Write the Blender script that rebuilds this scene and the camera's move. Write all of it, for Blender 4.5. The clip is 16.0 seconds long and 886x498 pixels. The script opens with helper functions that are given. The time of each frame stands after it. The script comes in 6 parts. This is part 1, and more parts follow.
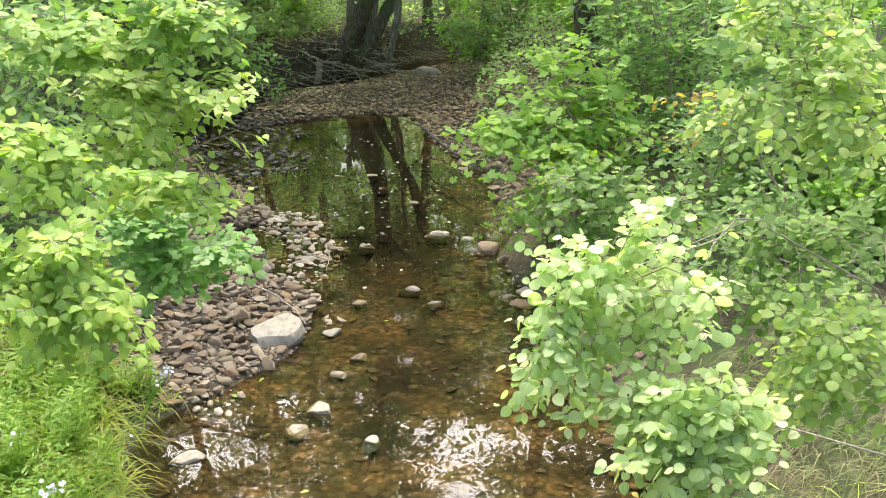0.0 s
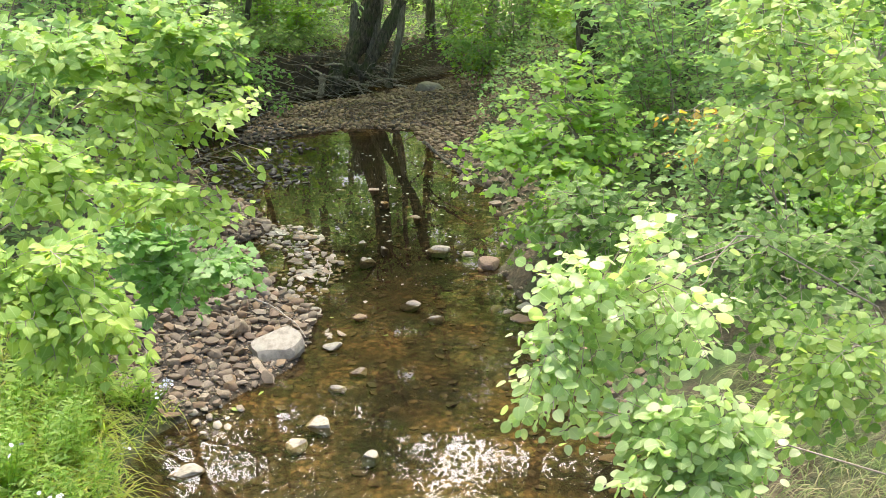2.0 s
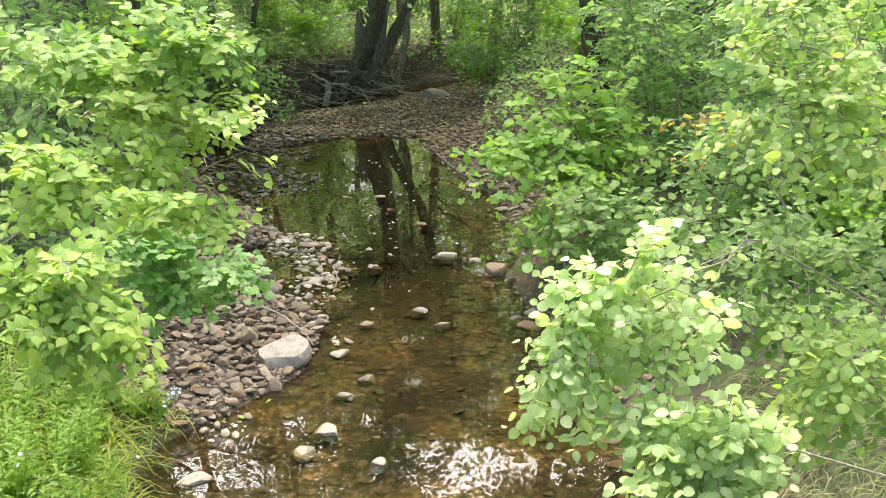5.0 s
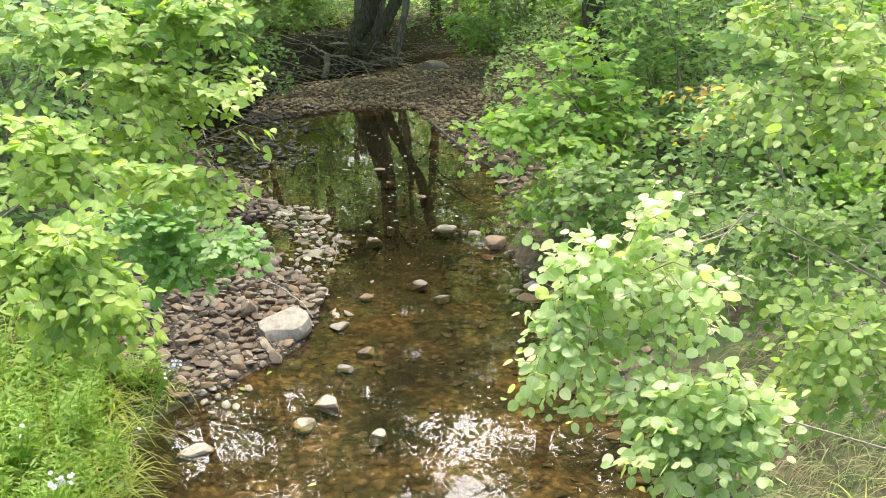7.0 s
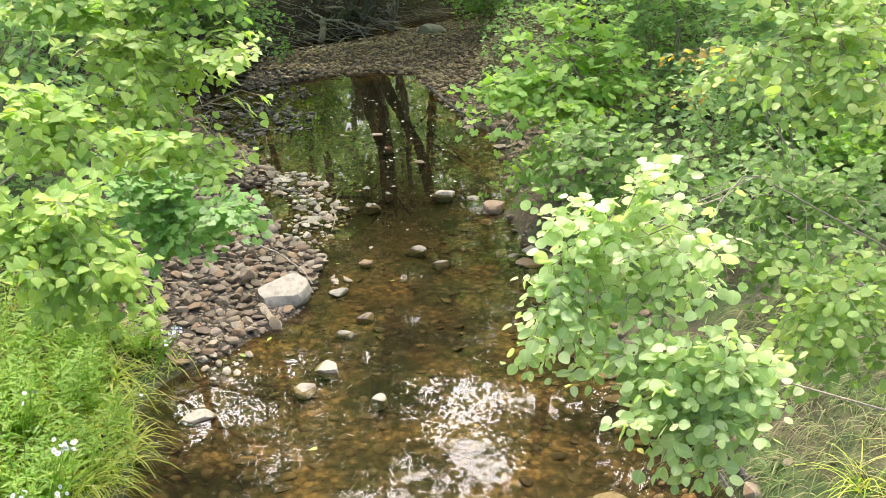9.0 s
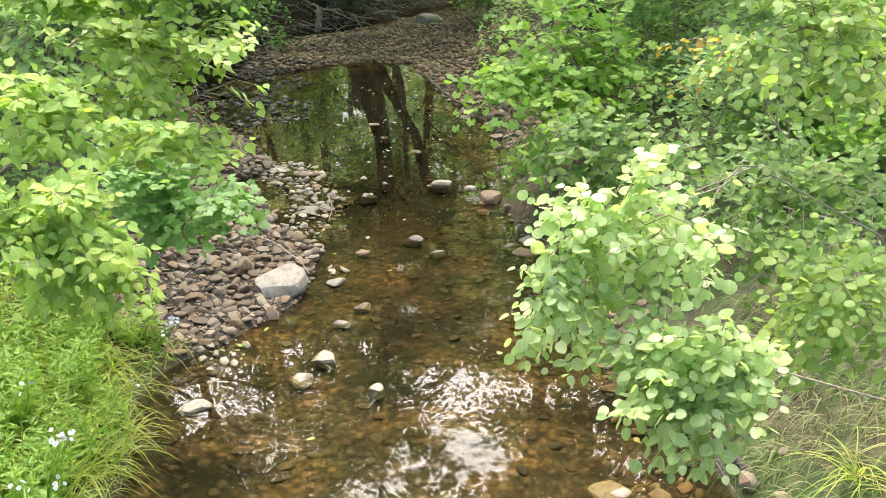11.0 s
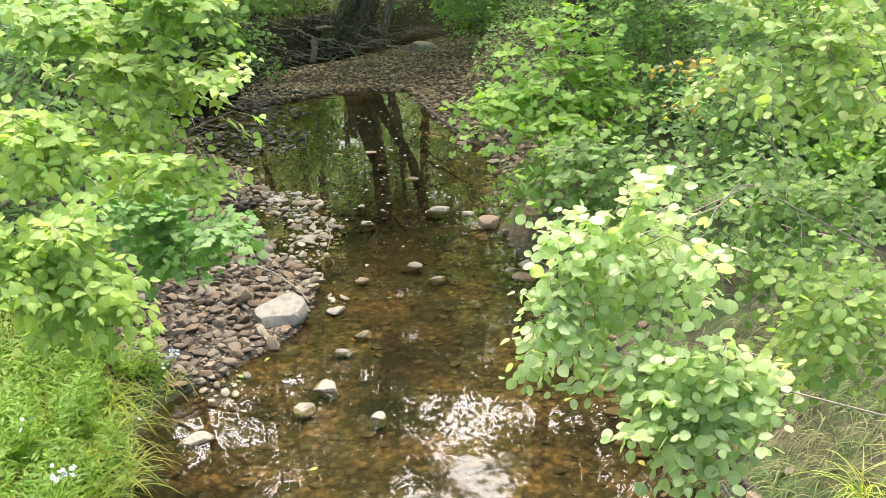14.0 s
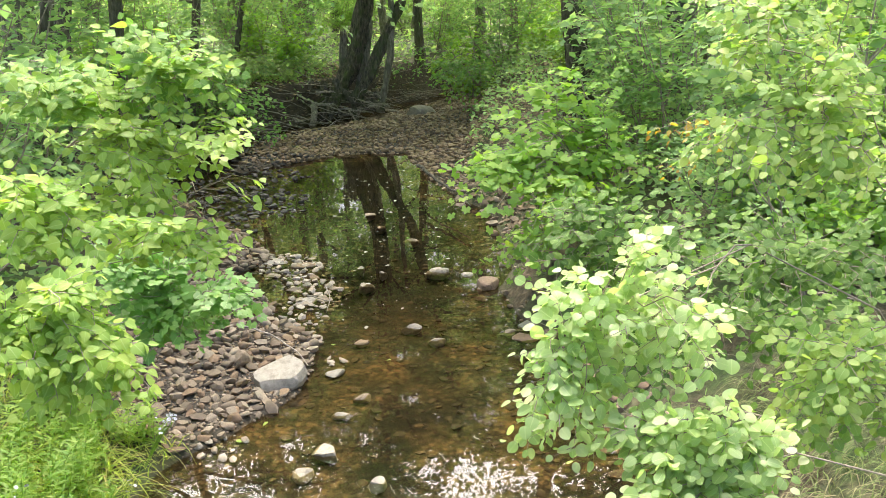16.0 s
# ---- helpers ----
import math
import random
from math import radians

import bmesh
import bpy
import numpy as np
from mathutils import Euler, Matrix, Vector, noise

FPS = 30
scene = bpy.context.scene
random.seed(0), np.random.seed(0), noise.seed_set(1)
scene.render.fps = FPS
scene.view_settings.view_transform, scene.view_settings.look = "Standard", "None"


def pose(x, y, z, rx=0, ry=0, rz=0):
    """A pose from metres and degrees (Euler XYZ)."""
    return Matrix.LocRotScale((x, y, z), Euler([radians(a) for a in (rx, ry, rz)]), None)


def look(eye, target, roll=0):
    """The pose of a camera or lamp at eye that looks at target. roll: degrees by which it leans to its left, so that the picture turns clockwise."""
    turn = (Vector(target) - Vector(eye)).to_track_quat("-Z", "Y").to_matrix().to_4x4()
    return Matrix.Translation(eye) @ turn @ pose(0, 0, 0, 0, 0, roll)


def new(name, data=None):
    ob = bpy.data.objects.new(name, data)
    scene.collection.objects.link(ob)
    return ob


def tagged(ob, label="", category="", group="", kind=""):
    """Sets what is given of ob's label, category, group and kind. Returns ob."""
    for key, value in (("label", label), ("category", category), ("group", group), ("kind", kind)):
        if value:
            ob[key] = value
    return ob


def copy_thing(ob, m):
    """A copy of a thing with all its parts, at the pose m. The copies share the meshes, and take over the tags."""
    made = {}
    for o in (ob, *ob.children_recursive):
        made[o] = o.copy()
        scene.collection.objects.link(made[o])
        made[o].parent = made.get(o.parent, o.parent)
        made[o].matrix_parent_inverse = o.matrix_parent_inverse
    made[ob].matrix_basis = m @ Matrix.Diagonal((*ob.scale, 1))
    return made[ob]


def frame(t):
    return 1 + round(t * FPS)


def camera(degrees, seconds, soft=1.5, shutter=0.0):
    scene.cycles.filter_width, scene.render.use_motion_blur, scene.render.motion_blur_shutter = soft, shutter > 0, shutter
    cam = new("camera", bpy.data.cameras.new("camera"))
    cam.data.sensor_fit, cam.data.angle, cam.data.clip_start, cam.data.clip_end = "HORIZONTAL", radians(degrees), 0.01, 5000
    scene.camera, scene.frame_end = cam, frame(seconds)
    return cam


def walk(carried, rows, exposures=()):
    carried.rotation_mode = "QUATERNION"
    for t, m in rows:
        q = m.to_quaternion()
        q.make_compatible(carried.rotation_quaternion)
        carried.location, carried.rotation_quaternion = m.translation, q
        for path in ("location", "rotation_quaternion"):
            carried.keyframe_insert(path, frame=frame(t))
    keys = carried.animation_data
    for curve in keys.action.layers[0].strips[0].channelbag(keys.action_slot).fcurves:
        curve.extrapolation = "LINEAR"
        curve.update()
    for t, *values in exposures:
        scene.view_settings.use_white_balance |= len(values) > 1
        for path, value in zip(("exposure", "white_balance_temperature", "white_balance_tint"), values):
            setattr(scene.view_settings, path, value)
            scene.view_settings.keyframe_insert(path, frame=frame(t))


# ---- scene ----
# ---- camera: hand-held on a low bridge, turning where it stands ----
EYE = 3.5
cam = camera(52.0, 16.0, 0.5)
ROWS = [
    (0.0, -0.477, -19.322, -0.039),
    (0.5, -0.408, -19.511, -0.301),
    (1.0, -0.376, -19.476, -0.583),
    (1.5, -0.36, -19.332, -0.561),
    (2.0, -0.272, -18.4, -0.442),
    (2.5, -0.284, -18.08, -0.361),
    (3.0, -0.145, -17.896, -0.192),
    (5.5, 0.008, -18.079, 0.043),
    (6.0, 0.031, -18.559, -0.064),
    (6.5, 0.01, -19.059, -0.011),
    (7.0, 0.0, -19.7, -0.0),
    (7.5, -0.074, -20.269, 0.084),
    (8.0, -0.104, -20.829, 0.169),
    (8.5, -0.17, -21.347, 0.29),
    (9.0, -0.24, -21.887, 0.384),
    (11.5, -0.471, -22.533, 0.362),
    (12.0, -0.547, -22.553, 0.419),
    (12.5, -0.693, -22.571, 0.669),
    (13.0, -0.829, -22.376, 0.975),
    (13.5, -0.926, -21.797, 1.338),
    (14.0, -0.96, -20.894, 1.516),
    (14.5, -0.971, -19.706, 1.659),
    (15.0, -1.012, -18.283, 1.779),
    (15.5, -1.083, -17.589, 1.854),
    (16.0, -1.13, -17.019, 1.882),
]
walk(cam, [(t, pose(0, 0, EYE, 90 + pitch, roll, yaw)) for t, yaw, pitch, roll in ROWS], exposures=[(0.0, 1.85), (16.0, 1.85)])

# ---- light: bright hazy sky, veiled sun high ahead of the camera ----
SUN_EL, SUN_AZ = radians(58), radians(-3)
world = bpy.data.worlds.new("sky")
scene.world = world
world.use_nodes = True
wn = world.node_tree.nodes
sky = wn.new("ShaderNodeTexSky")
sky.sky_type = "NISHITA"
sky.sun_disc = False
sky.sun_elevation, sky.sun_rotation = SUN_EL, SUN_AZ
sky.air_density, sky.dust_density, sky.ozone_density = 1.0, 6.5, 1.0
wn["Background"].inputs["Strength"].default_value = 0.15
world.node_tree.links.new(sky.outputs[0], wn["Background"].inputs[0])
sun_data = bpy.data.lights.new("sun", "SUN")
sun_data.energy, sun_data.angle, sun_data.color = 2.8, radians(60), (1.0, 0.97, 0.92)
sun = new("sun", sun_data)
sun_dir = Vector((math.sin(SUN_AZ) * math.cos(SUN_EL), math.cos(SUN_AZ) * math.cos(SUN_EL), math.sin(SUN_EL)))
sun.matrix_world = look(sun_dir * 50, (0, 0, 0))


# ---- materials ----
def mat_base(name):
    m = bpy.data.materials.new(name)
    m.use_nodes = True
    nt = m.node_tree
    return m, nt, nt.nodes, nt.nodes["Principled BSDF"], nt.links


def noise_node(nt, scale, detail=4.0, rough=0.55, coord=None, stretch=None):
    n = nt.nodes.new("ShaderNodeTexNoise")
    n.inputs["Scale"].default_value = scale
    n.inputs["Detail"].default_value = detail
    n.inputs["Roughness"].default_value = rough
    if coord is not None:
        if stretch:
            mp = nt.nodes.new("ShaderNodeMapping")
            mp.inputs["Scale"].default_value = stretch
            nt.links.new(coord, mp.inputs["Vector"])
            coord = mp.outputs[0]
        nt.links.new(coord, n.inputs["Vector"])
    return n


def ramp(nt, fac, stops):
    r = nt.nodes.new("ShaderNodeValToRGB")
    el = r.color_ramp.elements
    while len(el) < len(stops):
        el.new(0.5)
    for e, (p, c) in zip(el, stops):
        e.position = p
        e.color = (*c, 1)
    nt.links.new(fac, r.inputs[0])
    return r


def bump(nt, height, strength, dist, bsdf):
    b = nt.nodes.new("ShaderNodeBump")
    b.inputs["Strength"].default_value = strength
    b.inputs["Distance"].default_value = dist
    nt.links.new(height, b.inputs["Height"])
    nt.links.new(b.outputs[0], bsdf.inputs["Normal"])
    return b


def math_node(nt, op, a, b=None):
    n = nt.nodes.new("ShaderNodeMath")
    n.operation = op
    for i, v in enumerate((a, b)):
        if v is None:
            continue
        if isinstance(v, (int, float)):
            n.inputs[i].default_value = v
        else:
            nt.links.new(v, n.inputs[i])
    return n.outputs[0]


def mix_col(nt, fac, a, b, mode="MIX"):
    n = nt.nodes.new("ShaderNodeMix")
    n.data_type = "RGBA"
    n.blend_type = mode
    for sock, v in ((n.inputs[0], fac), (n.inputs[6], a), (n.inputs[7], b)):
        if isinstance(v, (int, float)):
            sock.default_value = v
        elif isinstance(v, tuple):
            sock.default_value = (*v, 1)
        else:
            nt.links.new(v, sock)
    return n.outputs[2]


def leaf_material(name, colours, through_col, rough=0.42, trans=0.46, veins=0.5):
    """Leaf: each leaf its own tint, pale midrib and side veins, light passing through the blade."""
    m, nt, N, bsdf, L = mat_base(name)
    geo, info = N.new("ShaderNodeNewGeometry"), N.new("ShaderNodeObjectInfo")
    rnd = math_node(nt, "FRACT", math_node(nt, "ADD", geo.outputs["Random Per Island"], info.outputs["Random"]))
    n = len(colours)
    tint = ramp(nt, rnd, [(i / (n - 1), (c[0] * 1.08, c[1], c[2] * 1.34)) for i, c in enumerate(colours)])
    uv = N.new("ShaderNodeUVMap")
    sep = N.new("ShaderNodeSeparateXYZ")
    L.new(uv.outputs[0], sep.inputs[0])
    side = math_node(nt, "ABSOLUTE", math_node(nt, "SUBTRACT", sep.outputs[1], 0.5))
    rib = math_node(nt, "LESS_THAN", side, 0.022)
    wave = math_node(nt, "SINE", math_node(nt, "MULTIPLY", math_node(nt, "SUBTRACT", sep.outputs[0], math_node(nt, "MULTIPLY", side, 0.9)), 46.0))
    vein = math_node(nt, "GREATER_THAN", wave, 0.86)
    mark = math_node(nt, "MULTIPLY", math_node(nt, "MAXIMUM", rib, math_node(nt, "MULTIPLY", vein, 0.3)), veins)
    tc = N.new("ShaderNodeTexCoord")
    mott = noise_node(nt, 30.0, 3.0, coord=tc.outputs["Object"])
    col = mix_col(nt, math_node(nt, "MULTIPLY", mott.outputs[0], 0.35), tint.outputs[0], (0.30, 0.36, 0.07))
    col = mix_col(nt, mark, col, mix_col(nt, 0.5, col, (0.62, 0.70, 0.36)))
    L.new(col, bsdf.inputs["Base Color"])
    bsdf.inputs["Roughness"].default_value = rough
    bsdf.inputs["Specular IOR Level"].default_value = 0.38
    bump(nt, wave, 0.10, 0.003, bsdf)
    tr = N.new("ShaderNodeBsdfTranslucent")
    L.new(mix_col(nt, 1.0, col, through_col, "MULTIPLY"), tr.inputs[0])
    mx = N.new("ShaderNodeMixShader")
    mx.inputs[0].default_value = trans
    L.new(bsdf.outputs[0], mx.inputs[1])
    L.new(tr.outputs[0], mx.inputs[2])
    L.new(mx.outputs[0], N["Material Output"].inputs[0])
    return m


def bark_material(name, a, b, moss=0.0, scale=9.0, relief=0.06):
    m, nt, N, bsdf, L = mat_base(name)
    tc = N.new("ShaderNodeTexCoord")
    n1 = noise_node(nt, scale, 6, 0.7, tc.outputs["Object"], (2.2, 2.2, 0.55))
    n2 = noise_node(nt, 2.6, 4, 0.6, tc.outputs["Object"])
    r = ramp(nt, n1.outputs[0], [(0.36, a), (0.55, tuple((x + y) / 2 for x, y in zip(a, b))), (0.66, b)])
    mossy = math_node(nt, "MULTIPLY", ramp(nt, n2.outputs[0], [(0.45, (0, 0, 0)), (0.62, (1, 1, 1))]).outputs[0], moss)
    L.new(mix_col(nt, mossy, r.outputs[0], (0.075, 0.10, 0.03)), bsdf.inputs["Base Color"])
    bsdf.inputs["Roughness"].default_value = 0.9
    bump(nt, n1.outputs[0], 1.0, relief, bsdf)
    return m


def stone_material(name, tints, wet=0.0, rough=0.75):
    """River stone: each one its own tint, speckle, pale dust above and damp stains."""
    m, nt, N, bsdf, L = mat_base(name)
    geo, info = N.new("ShaderNodeNewGeometry"), N.new("ShaderNodeObjectInfo")
    rnd = math_node(nt, "FRACT", math_node(nt, "ADD", geo.outputs["Random Per Island"], info.outputs["Random"]))
    n = len(tints)
    base = ramp(nt, rnd, [(i / (n - 1), c) for i, c in enumerate(tints)])
    base.color_ramp.interpolation = "CONSTANT" if n > 6 else "LINEAR"
    tc = N.new("ShaderNodeTexCoord")
    fine = noise_node(nt, 60.0, 5, 0.7, tc.outputs["Object"])
    wide = noise_node(nt, 9.0, 3, 0.6, tc.outputs["Object"])
    col = mix_col(nt, 0.55, base.outputs[0], ramp(nt, fine.outputs[0], [(0.3, (0.35, 0.33, 0.3)), (0.7, (0.95, 0.93, 0.9))]).outputs[0], "MULTIPLY")
    col = mix_col(nt, math_node(nt, "MULTIPLY", ramp(nt, wide.outputs[0], [(0.45, (0, 0, 0)), (0.7, (1, 1, 1))]).outputs[0], 0.5), col, (0.10, 0.075, 0.05))
    L.new(col, bsdf.inputs["Base Color"])
    bsdf.inputs["Roughness"].default_value = rough
    bsdf.inputs["Coat Weight"].default_value = wet
    bsdf.inputs["Coat Roughness"].default_value = 0.15
    bump(nt, fine.outputs[0], 0.5, 0.008, bsdf)
    return m


def ground_material():
    m, nt, N, bsdf, L = mat_base("earth")
    att = N.new("ShaderNodeVertexColor")
    att.layer_name = "zone"
    sep = N.new("ShaderNodeSeparateColor")
    L.new(att.outputs[0], sep.inputs[0])
    tc = N.new("ShaderNodeTexCoord")
    n1 = noise_node(nt, 14.0, 6, 0.7, tc.outputs["Object"])
    n2 = noise_node(nt, 1.7, 5, 0.6, tc.outputs["Object"])
    n3 = noise_node(nt, 45.0, 4, 0.6, tc.outputs["Object"])
    litter = ramp(nt, n1.outputs[0], [(0.3, (0.03, 0.023, 0.013)), (0.5, (0.09, 0.067, 0.038)), (0.68, (0.17, 0.13, 0.075))])
    green = ramp(nt, n1.outputs[0], [(0.3, (0.02, 0.04, 0.01)), (0.7, (0.09, 0.15, 0.03))])
    forest = mix_col(nt, ramp(nt, n2.outputs[0], [(0.40, (0, 0, 0)), (0.6, (1, 1, 1))]).outputs[0], litter.outputs[0], green.outputs[0])
    bed = ramp(nt, n2.outputs[0], [(0.38, (0.032, 0.027, 0.014)), (0.5, (0.092, 0.071, 0.037)), (0.62, (0.19, 0.138, 0.066))])
    bed2 = mix_col(nt, 0.7, bed.outputs[0], ramp(nt, n3.outputs[0], [(0.3, (0.35, 0.35, 0.3)), (0.7, (1.2, 1.1, 1.0))]).outputs[0], "MULTIPLY")
    vor = N.new("ShaderNodeTexVoronoi")
    vor.inputs["Scale"].default_value = 19.0
    warp = N.new("ShaderNodeVectorMath")
    warp.operation = "MULTIPLY_ADD"
    warp.inputs[1].default_value = (0.03, 0.03, 0.03)
    L.new(n1.outputs["Color"], warp.inputs[0])
    L.new(tc.outputs["Object"], warp.inputs[2])
    L.new(warp.outputs[0], vor.inputs["Vector"])
    peb = N.new("ShaderNodeSeparateColor")
    L.new(vor.outputs["Color"], peb.inputs[0])
    tone = ramp(nt, peb.outputs[0], [(0.0, (0.45, 0.45, 0.42)), (0.6, (1.0, 0.96, 0.9)), (1.0, (1.75, 1.6, 1.45))])
    bed2 = mix_col(nt, 0.85, bed2, tone.outputs[0], "MULTIPLY")
    gapc = ramp(nt, vor.outputs["Distance"], [(0.35, (1, 1, 1)), (0.75, (0.4, 0.4, 0.36))])
    bed2 = mix_col(nt, 0.7, bed2, gapc.outputs[0], "MULTIPLY")
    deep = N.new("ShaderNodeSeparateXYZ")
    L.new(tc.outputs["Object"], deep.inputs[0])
    # darkness of the deep pool is put into the bed colour
    pool_dark = math_node(nt, "MULTIPLY", ramp(nt, math_node(nt, "MULTIPLY", deep.outputs[2], -2.0), [(0.26, (0, 0, 0)), (0.60, (1, 1, 1))]).outputs[0], 0.85)
    bed2 = mix_col(nt, pool_dark, bed2, (0.013, 0.014, 0.006))
    grit = ramp(nt, n3.outputs[0], [(0.3, (0.025, 0.02, 0.014)), (0.7, (0.10, 0.08, 0.058))])
    # mud tint, darkened to hold the shade of the undercut bank
    forest = mix_col(nt, sep.outputs[2], forest, ramp(nt, n1.outputs[0], [(0.3, (0.018, 0.013, 0.009)), (0.7, (0.125, 0.092, 0.06))]).outputs[0])
    col = mix_col(nt, math_node(nt, "MULTIPLY", sep.outputs[1], math_node(nt, "SUBTRACT", 1.0, sep.outputs[2])), forest, grit.outputs[0])
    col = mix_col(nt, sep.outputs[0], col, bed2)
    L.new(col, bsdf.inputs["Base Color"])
    bsdf.inputs["Roughness"].default_value = 0.9
    bump(nt, n1.outputs[0], 0.8, 0.05, bsdf)
    return m


def water_material():
    m, nt, N, bsdf, L = mat_base("stream_water")
    tc = N.new("ShaderNodeTexCoord")
    n1 = noise_node(nt, 7.0, 0, 0.5, tc.outputs["Object"], (0.8, 1.3, 1.0))
    n2 = noise_node(nt, 1.2, 0, 0.5, tc.outputs["Object"])
    h = math_node(nt, "ADD", math_node(nt, "MULTIPLY", n1.outputs[0], 0.07), n2.outputs[0])
    b = N.new("ShaderNodeBump")
    b.inputs["Strength"].default_value = 0.045
    b.inputs["Distance"].default_value = 0.05
    L.new(h, b.inputs["Height"])
    fr = N.new("ShaderNodeFresnel")
    fr.inputs["IOR"].default_value = 1.33
    gl = N.new("ShaderNodeBsdfGlossy")
    gl.inputs["Roughness"].default_value = 0.0
    rf = N.new("ShaderNodeBsdfRefraction")
    rf.inputs["IOR"].default_value = 1.33
    rf.inputs["Roughness"].default_value = 0.0
    rf.inputs["Color"].default_value = (0.69, 0.62, 0.43, 1)
    for s in (fr, gl, rf):
        L.new(b.outputs[0], s.inputs["Normal"])
    mx = N.new("ShaderNodeMixShader")
    L.new(fr.outputs[0], mx.inputs[0])
    L.new(rf.outputs[0], mx.inputs[1])
    L.new(gl.outputs[0], mx.inputs[2])
    L.new(mx.outputs[0], N["Material Output"].inputs[0])
    return m


def plain_material(name, a, b, scale=20.0, rough=0.6, stretch=None):
    m, nt, N, bsdf, L = mat_base(name)
    tc = N.new("ShaderNodeTexCoord")
    n = noise_node(nt, scale, 4, 0.6, tc.outputs["Object"], stretch)
    L.new(ramp(nt, n.outputs[0], [(0.3, a), (0.7, b)]).outputs[0], bsdf.inputs["Base Color"])
    bsdf.inputs["Roughness"].default_value = rough
    bump(nt, n.outputs[0], 0.4, 0.01, bsdf)
    return m


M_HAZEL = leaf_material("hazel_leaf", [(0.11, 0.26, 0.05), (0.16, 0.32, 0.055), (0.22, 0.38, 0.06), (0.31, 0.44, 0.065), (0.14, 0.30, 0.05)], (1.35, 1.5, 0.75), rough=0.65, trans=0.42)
# the two lighter hazel copies have sunlit brightness put into their tints
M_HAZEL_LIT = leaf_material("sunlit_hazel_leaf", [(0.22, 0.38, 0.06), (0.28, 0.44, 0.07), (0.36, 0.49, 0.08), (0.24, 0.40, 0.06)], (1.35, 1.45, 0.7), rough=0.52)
M_HAZEL_LOW = leaf_material("low_hazel_leaf", [(0.18, 0.33, 0.055), (0.25, 0.41, 0.06), (0.35, 0.48, 0.07)], (1.4, 1.55, 0.75), rough=0.6)
# light and shade are put into the alder tints: shaded shrubs dark, others bright
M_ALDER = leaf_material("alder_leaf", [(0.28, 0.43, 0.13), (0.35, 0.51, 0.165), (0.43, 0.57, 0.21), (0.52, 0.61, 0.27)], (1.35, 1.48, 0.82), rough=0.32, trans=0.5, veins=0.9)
M_ALDER_SHADED = leaf_material("alder_leaf_shaded", [(0.04, 0.11, 0.024), (0.062, 0.155, 0.03), (0.10, 0.21, 0.038), (0.18, 0.31, 0.05)], (1.25, 1.55, 0.75), rough=0.72)
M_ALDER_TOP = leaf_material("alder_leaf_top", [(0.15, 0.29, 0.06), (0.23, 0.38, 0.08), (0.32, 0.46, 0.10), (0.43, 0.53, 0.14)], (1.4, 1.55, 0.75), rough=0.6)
M_MAPLE = leaf_material("maple_leaf", [(0.16, 0.34, 0.055), (0.23, 0.42, 0.06), (0.32, 0.48, 0.075)], (1.5, 1.6, 0.6), rough=0.62, veins=0.25)
M_BRAMBLE = leaf_material("bramble_leaf", [(0.09, 0.24, 0.05), (0.13, 0.30, 0.06), (0.18, 0.35, 0.07)], (1.4, 1.6, 0.8))
M_FOREST = leaf_material("forest_leaf", [(0.15, 0.30, 0.10), (0.20, 0.36, 0.12), (0.28, 0.44, 0.14), (0.33, 0.46, 0.14)], (1.5, 1.6, 1.0), rough=0.6, trans=0.5, veins=0.0)
# forest leaf again, with distant light and haze put into paler tints
M_FOREST_LIT = leaf_material("forest_leaf_lit", [(0.20, 0.31, 0.11), (0.27, 0.38, 0.135), (0.39, 0.47, 0.19)], (1.5, 1.7, 0.85), trans=0.66, veins=0.0)
M_YELLOW = leaf_material("autumn_leaf", [(0.44, 0.34, 0.04), (0.44, 0.26, 0.03), (0.40, 0.38, 0.05), (0.30, 0.38, 0.06)], (1.3, 1.0, 0.4), veins=0.2)
M_GRASS = leaf_material("grass_blade", [(0.22, 0.35, 0.05), (0.33, 0.47, 0.07), (0.46, 0.54, 0.10), (0.60, 0.53, 0.24)], (1.6, 1.6, 0.6), trans=0.6, veins=0.0)
M_SEDGE = leaf_material("sedge_blade", [(0.07, 0.14, 0.028), (0.11, 0.18, 0.04), (0.17, 0.19, 0.065), (0.28, 0.23, 0.125)], (1.1, 1.15, 0.7), rough=0.6, trans=0.35, veins=0.0)
M_HERB = leaf_material("herb_leaf", [(0.15, 0.31, 0.05), (0.24, 0.41, 0.065), (0.35, 0.47, 0.10)], (1.6, 1.6, 0.6), trans=0.6, veins=0.2)
M_BARK = bark_material("grey_bark", (0.11, 0.093, 0.07), (0.44, 0.385, 0.30), 0.6)
M_BARK_DARK = bark_material("dark_bark", (0.05, 0.042, 0.03), (0.24, 0.205, 0.16), 0.35)
M_BARK_OLD = bark_material("old_bark", (0.018, 0.014, 0.01), (0.27, 0.22, 0.16), 0.7, 9.0)
M_TWIG = bark_material("twig_bark", (0.20, 0.16, 0.115), (0.44, 0.37, 0.28), 0.0, 40.0, 0.002)
M_DRIFT = bark_material("driftwood", (0.18, 0.145, 0.11), (0.58, 0.51, 0.41), 0.0, 20.0, 0.01)
M_STONE = stone_material("river_stone", [(0.24, 0.17, 0.11), (0.33, 0.25, 0.17), (0.19, 0.14, 0.095), (0.40, 0.32, 0.225), (0.28, 0.18, 0.105), (0.36, 0.285, 0.205), (0.26, 0.195, 0.13), (0.34, 0.23, 0.13), (0.31, 0.235, 0.16)])
M_STONE_FAR = stone_material("bar_stone", [(0.235, 0.155, 0.085), (0.32, 0.22, 0.125), (0.175, 0.12, 0.068), (0.40, 0.295, 0.18), (0.27, 0.18, 0.095)])
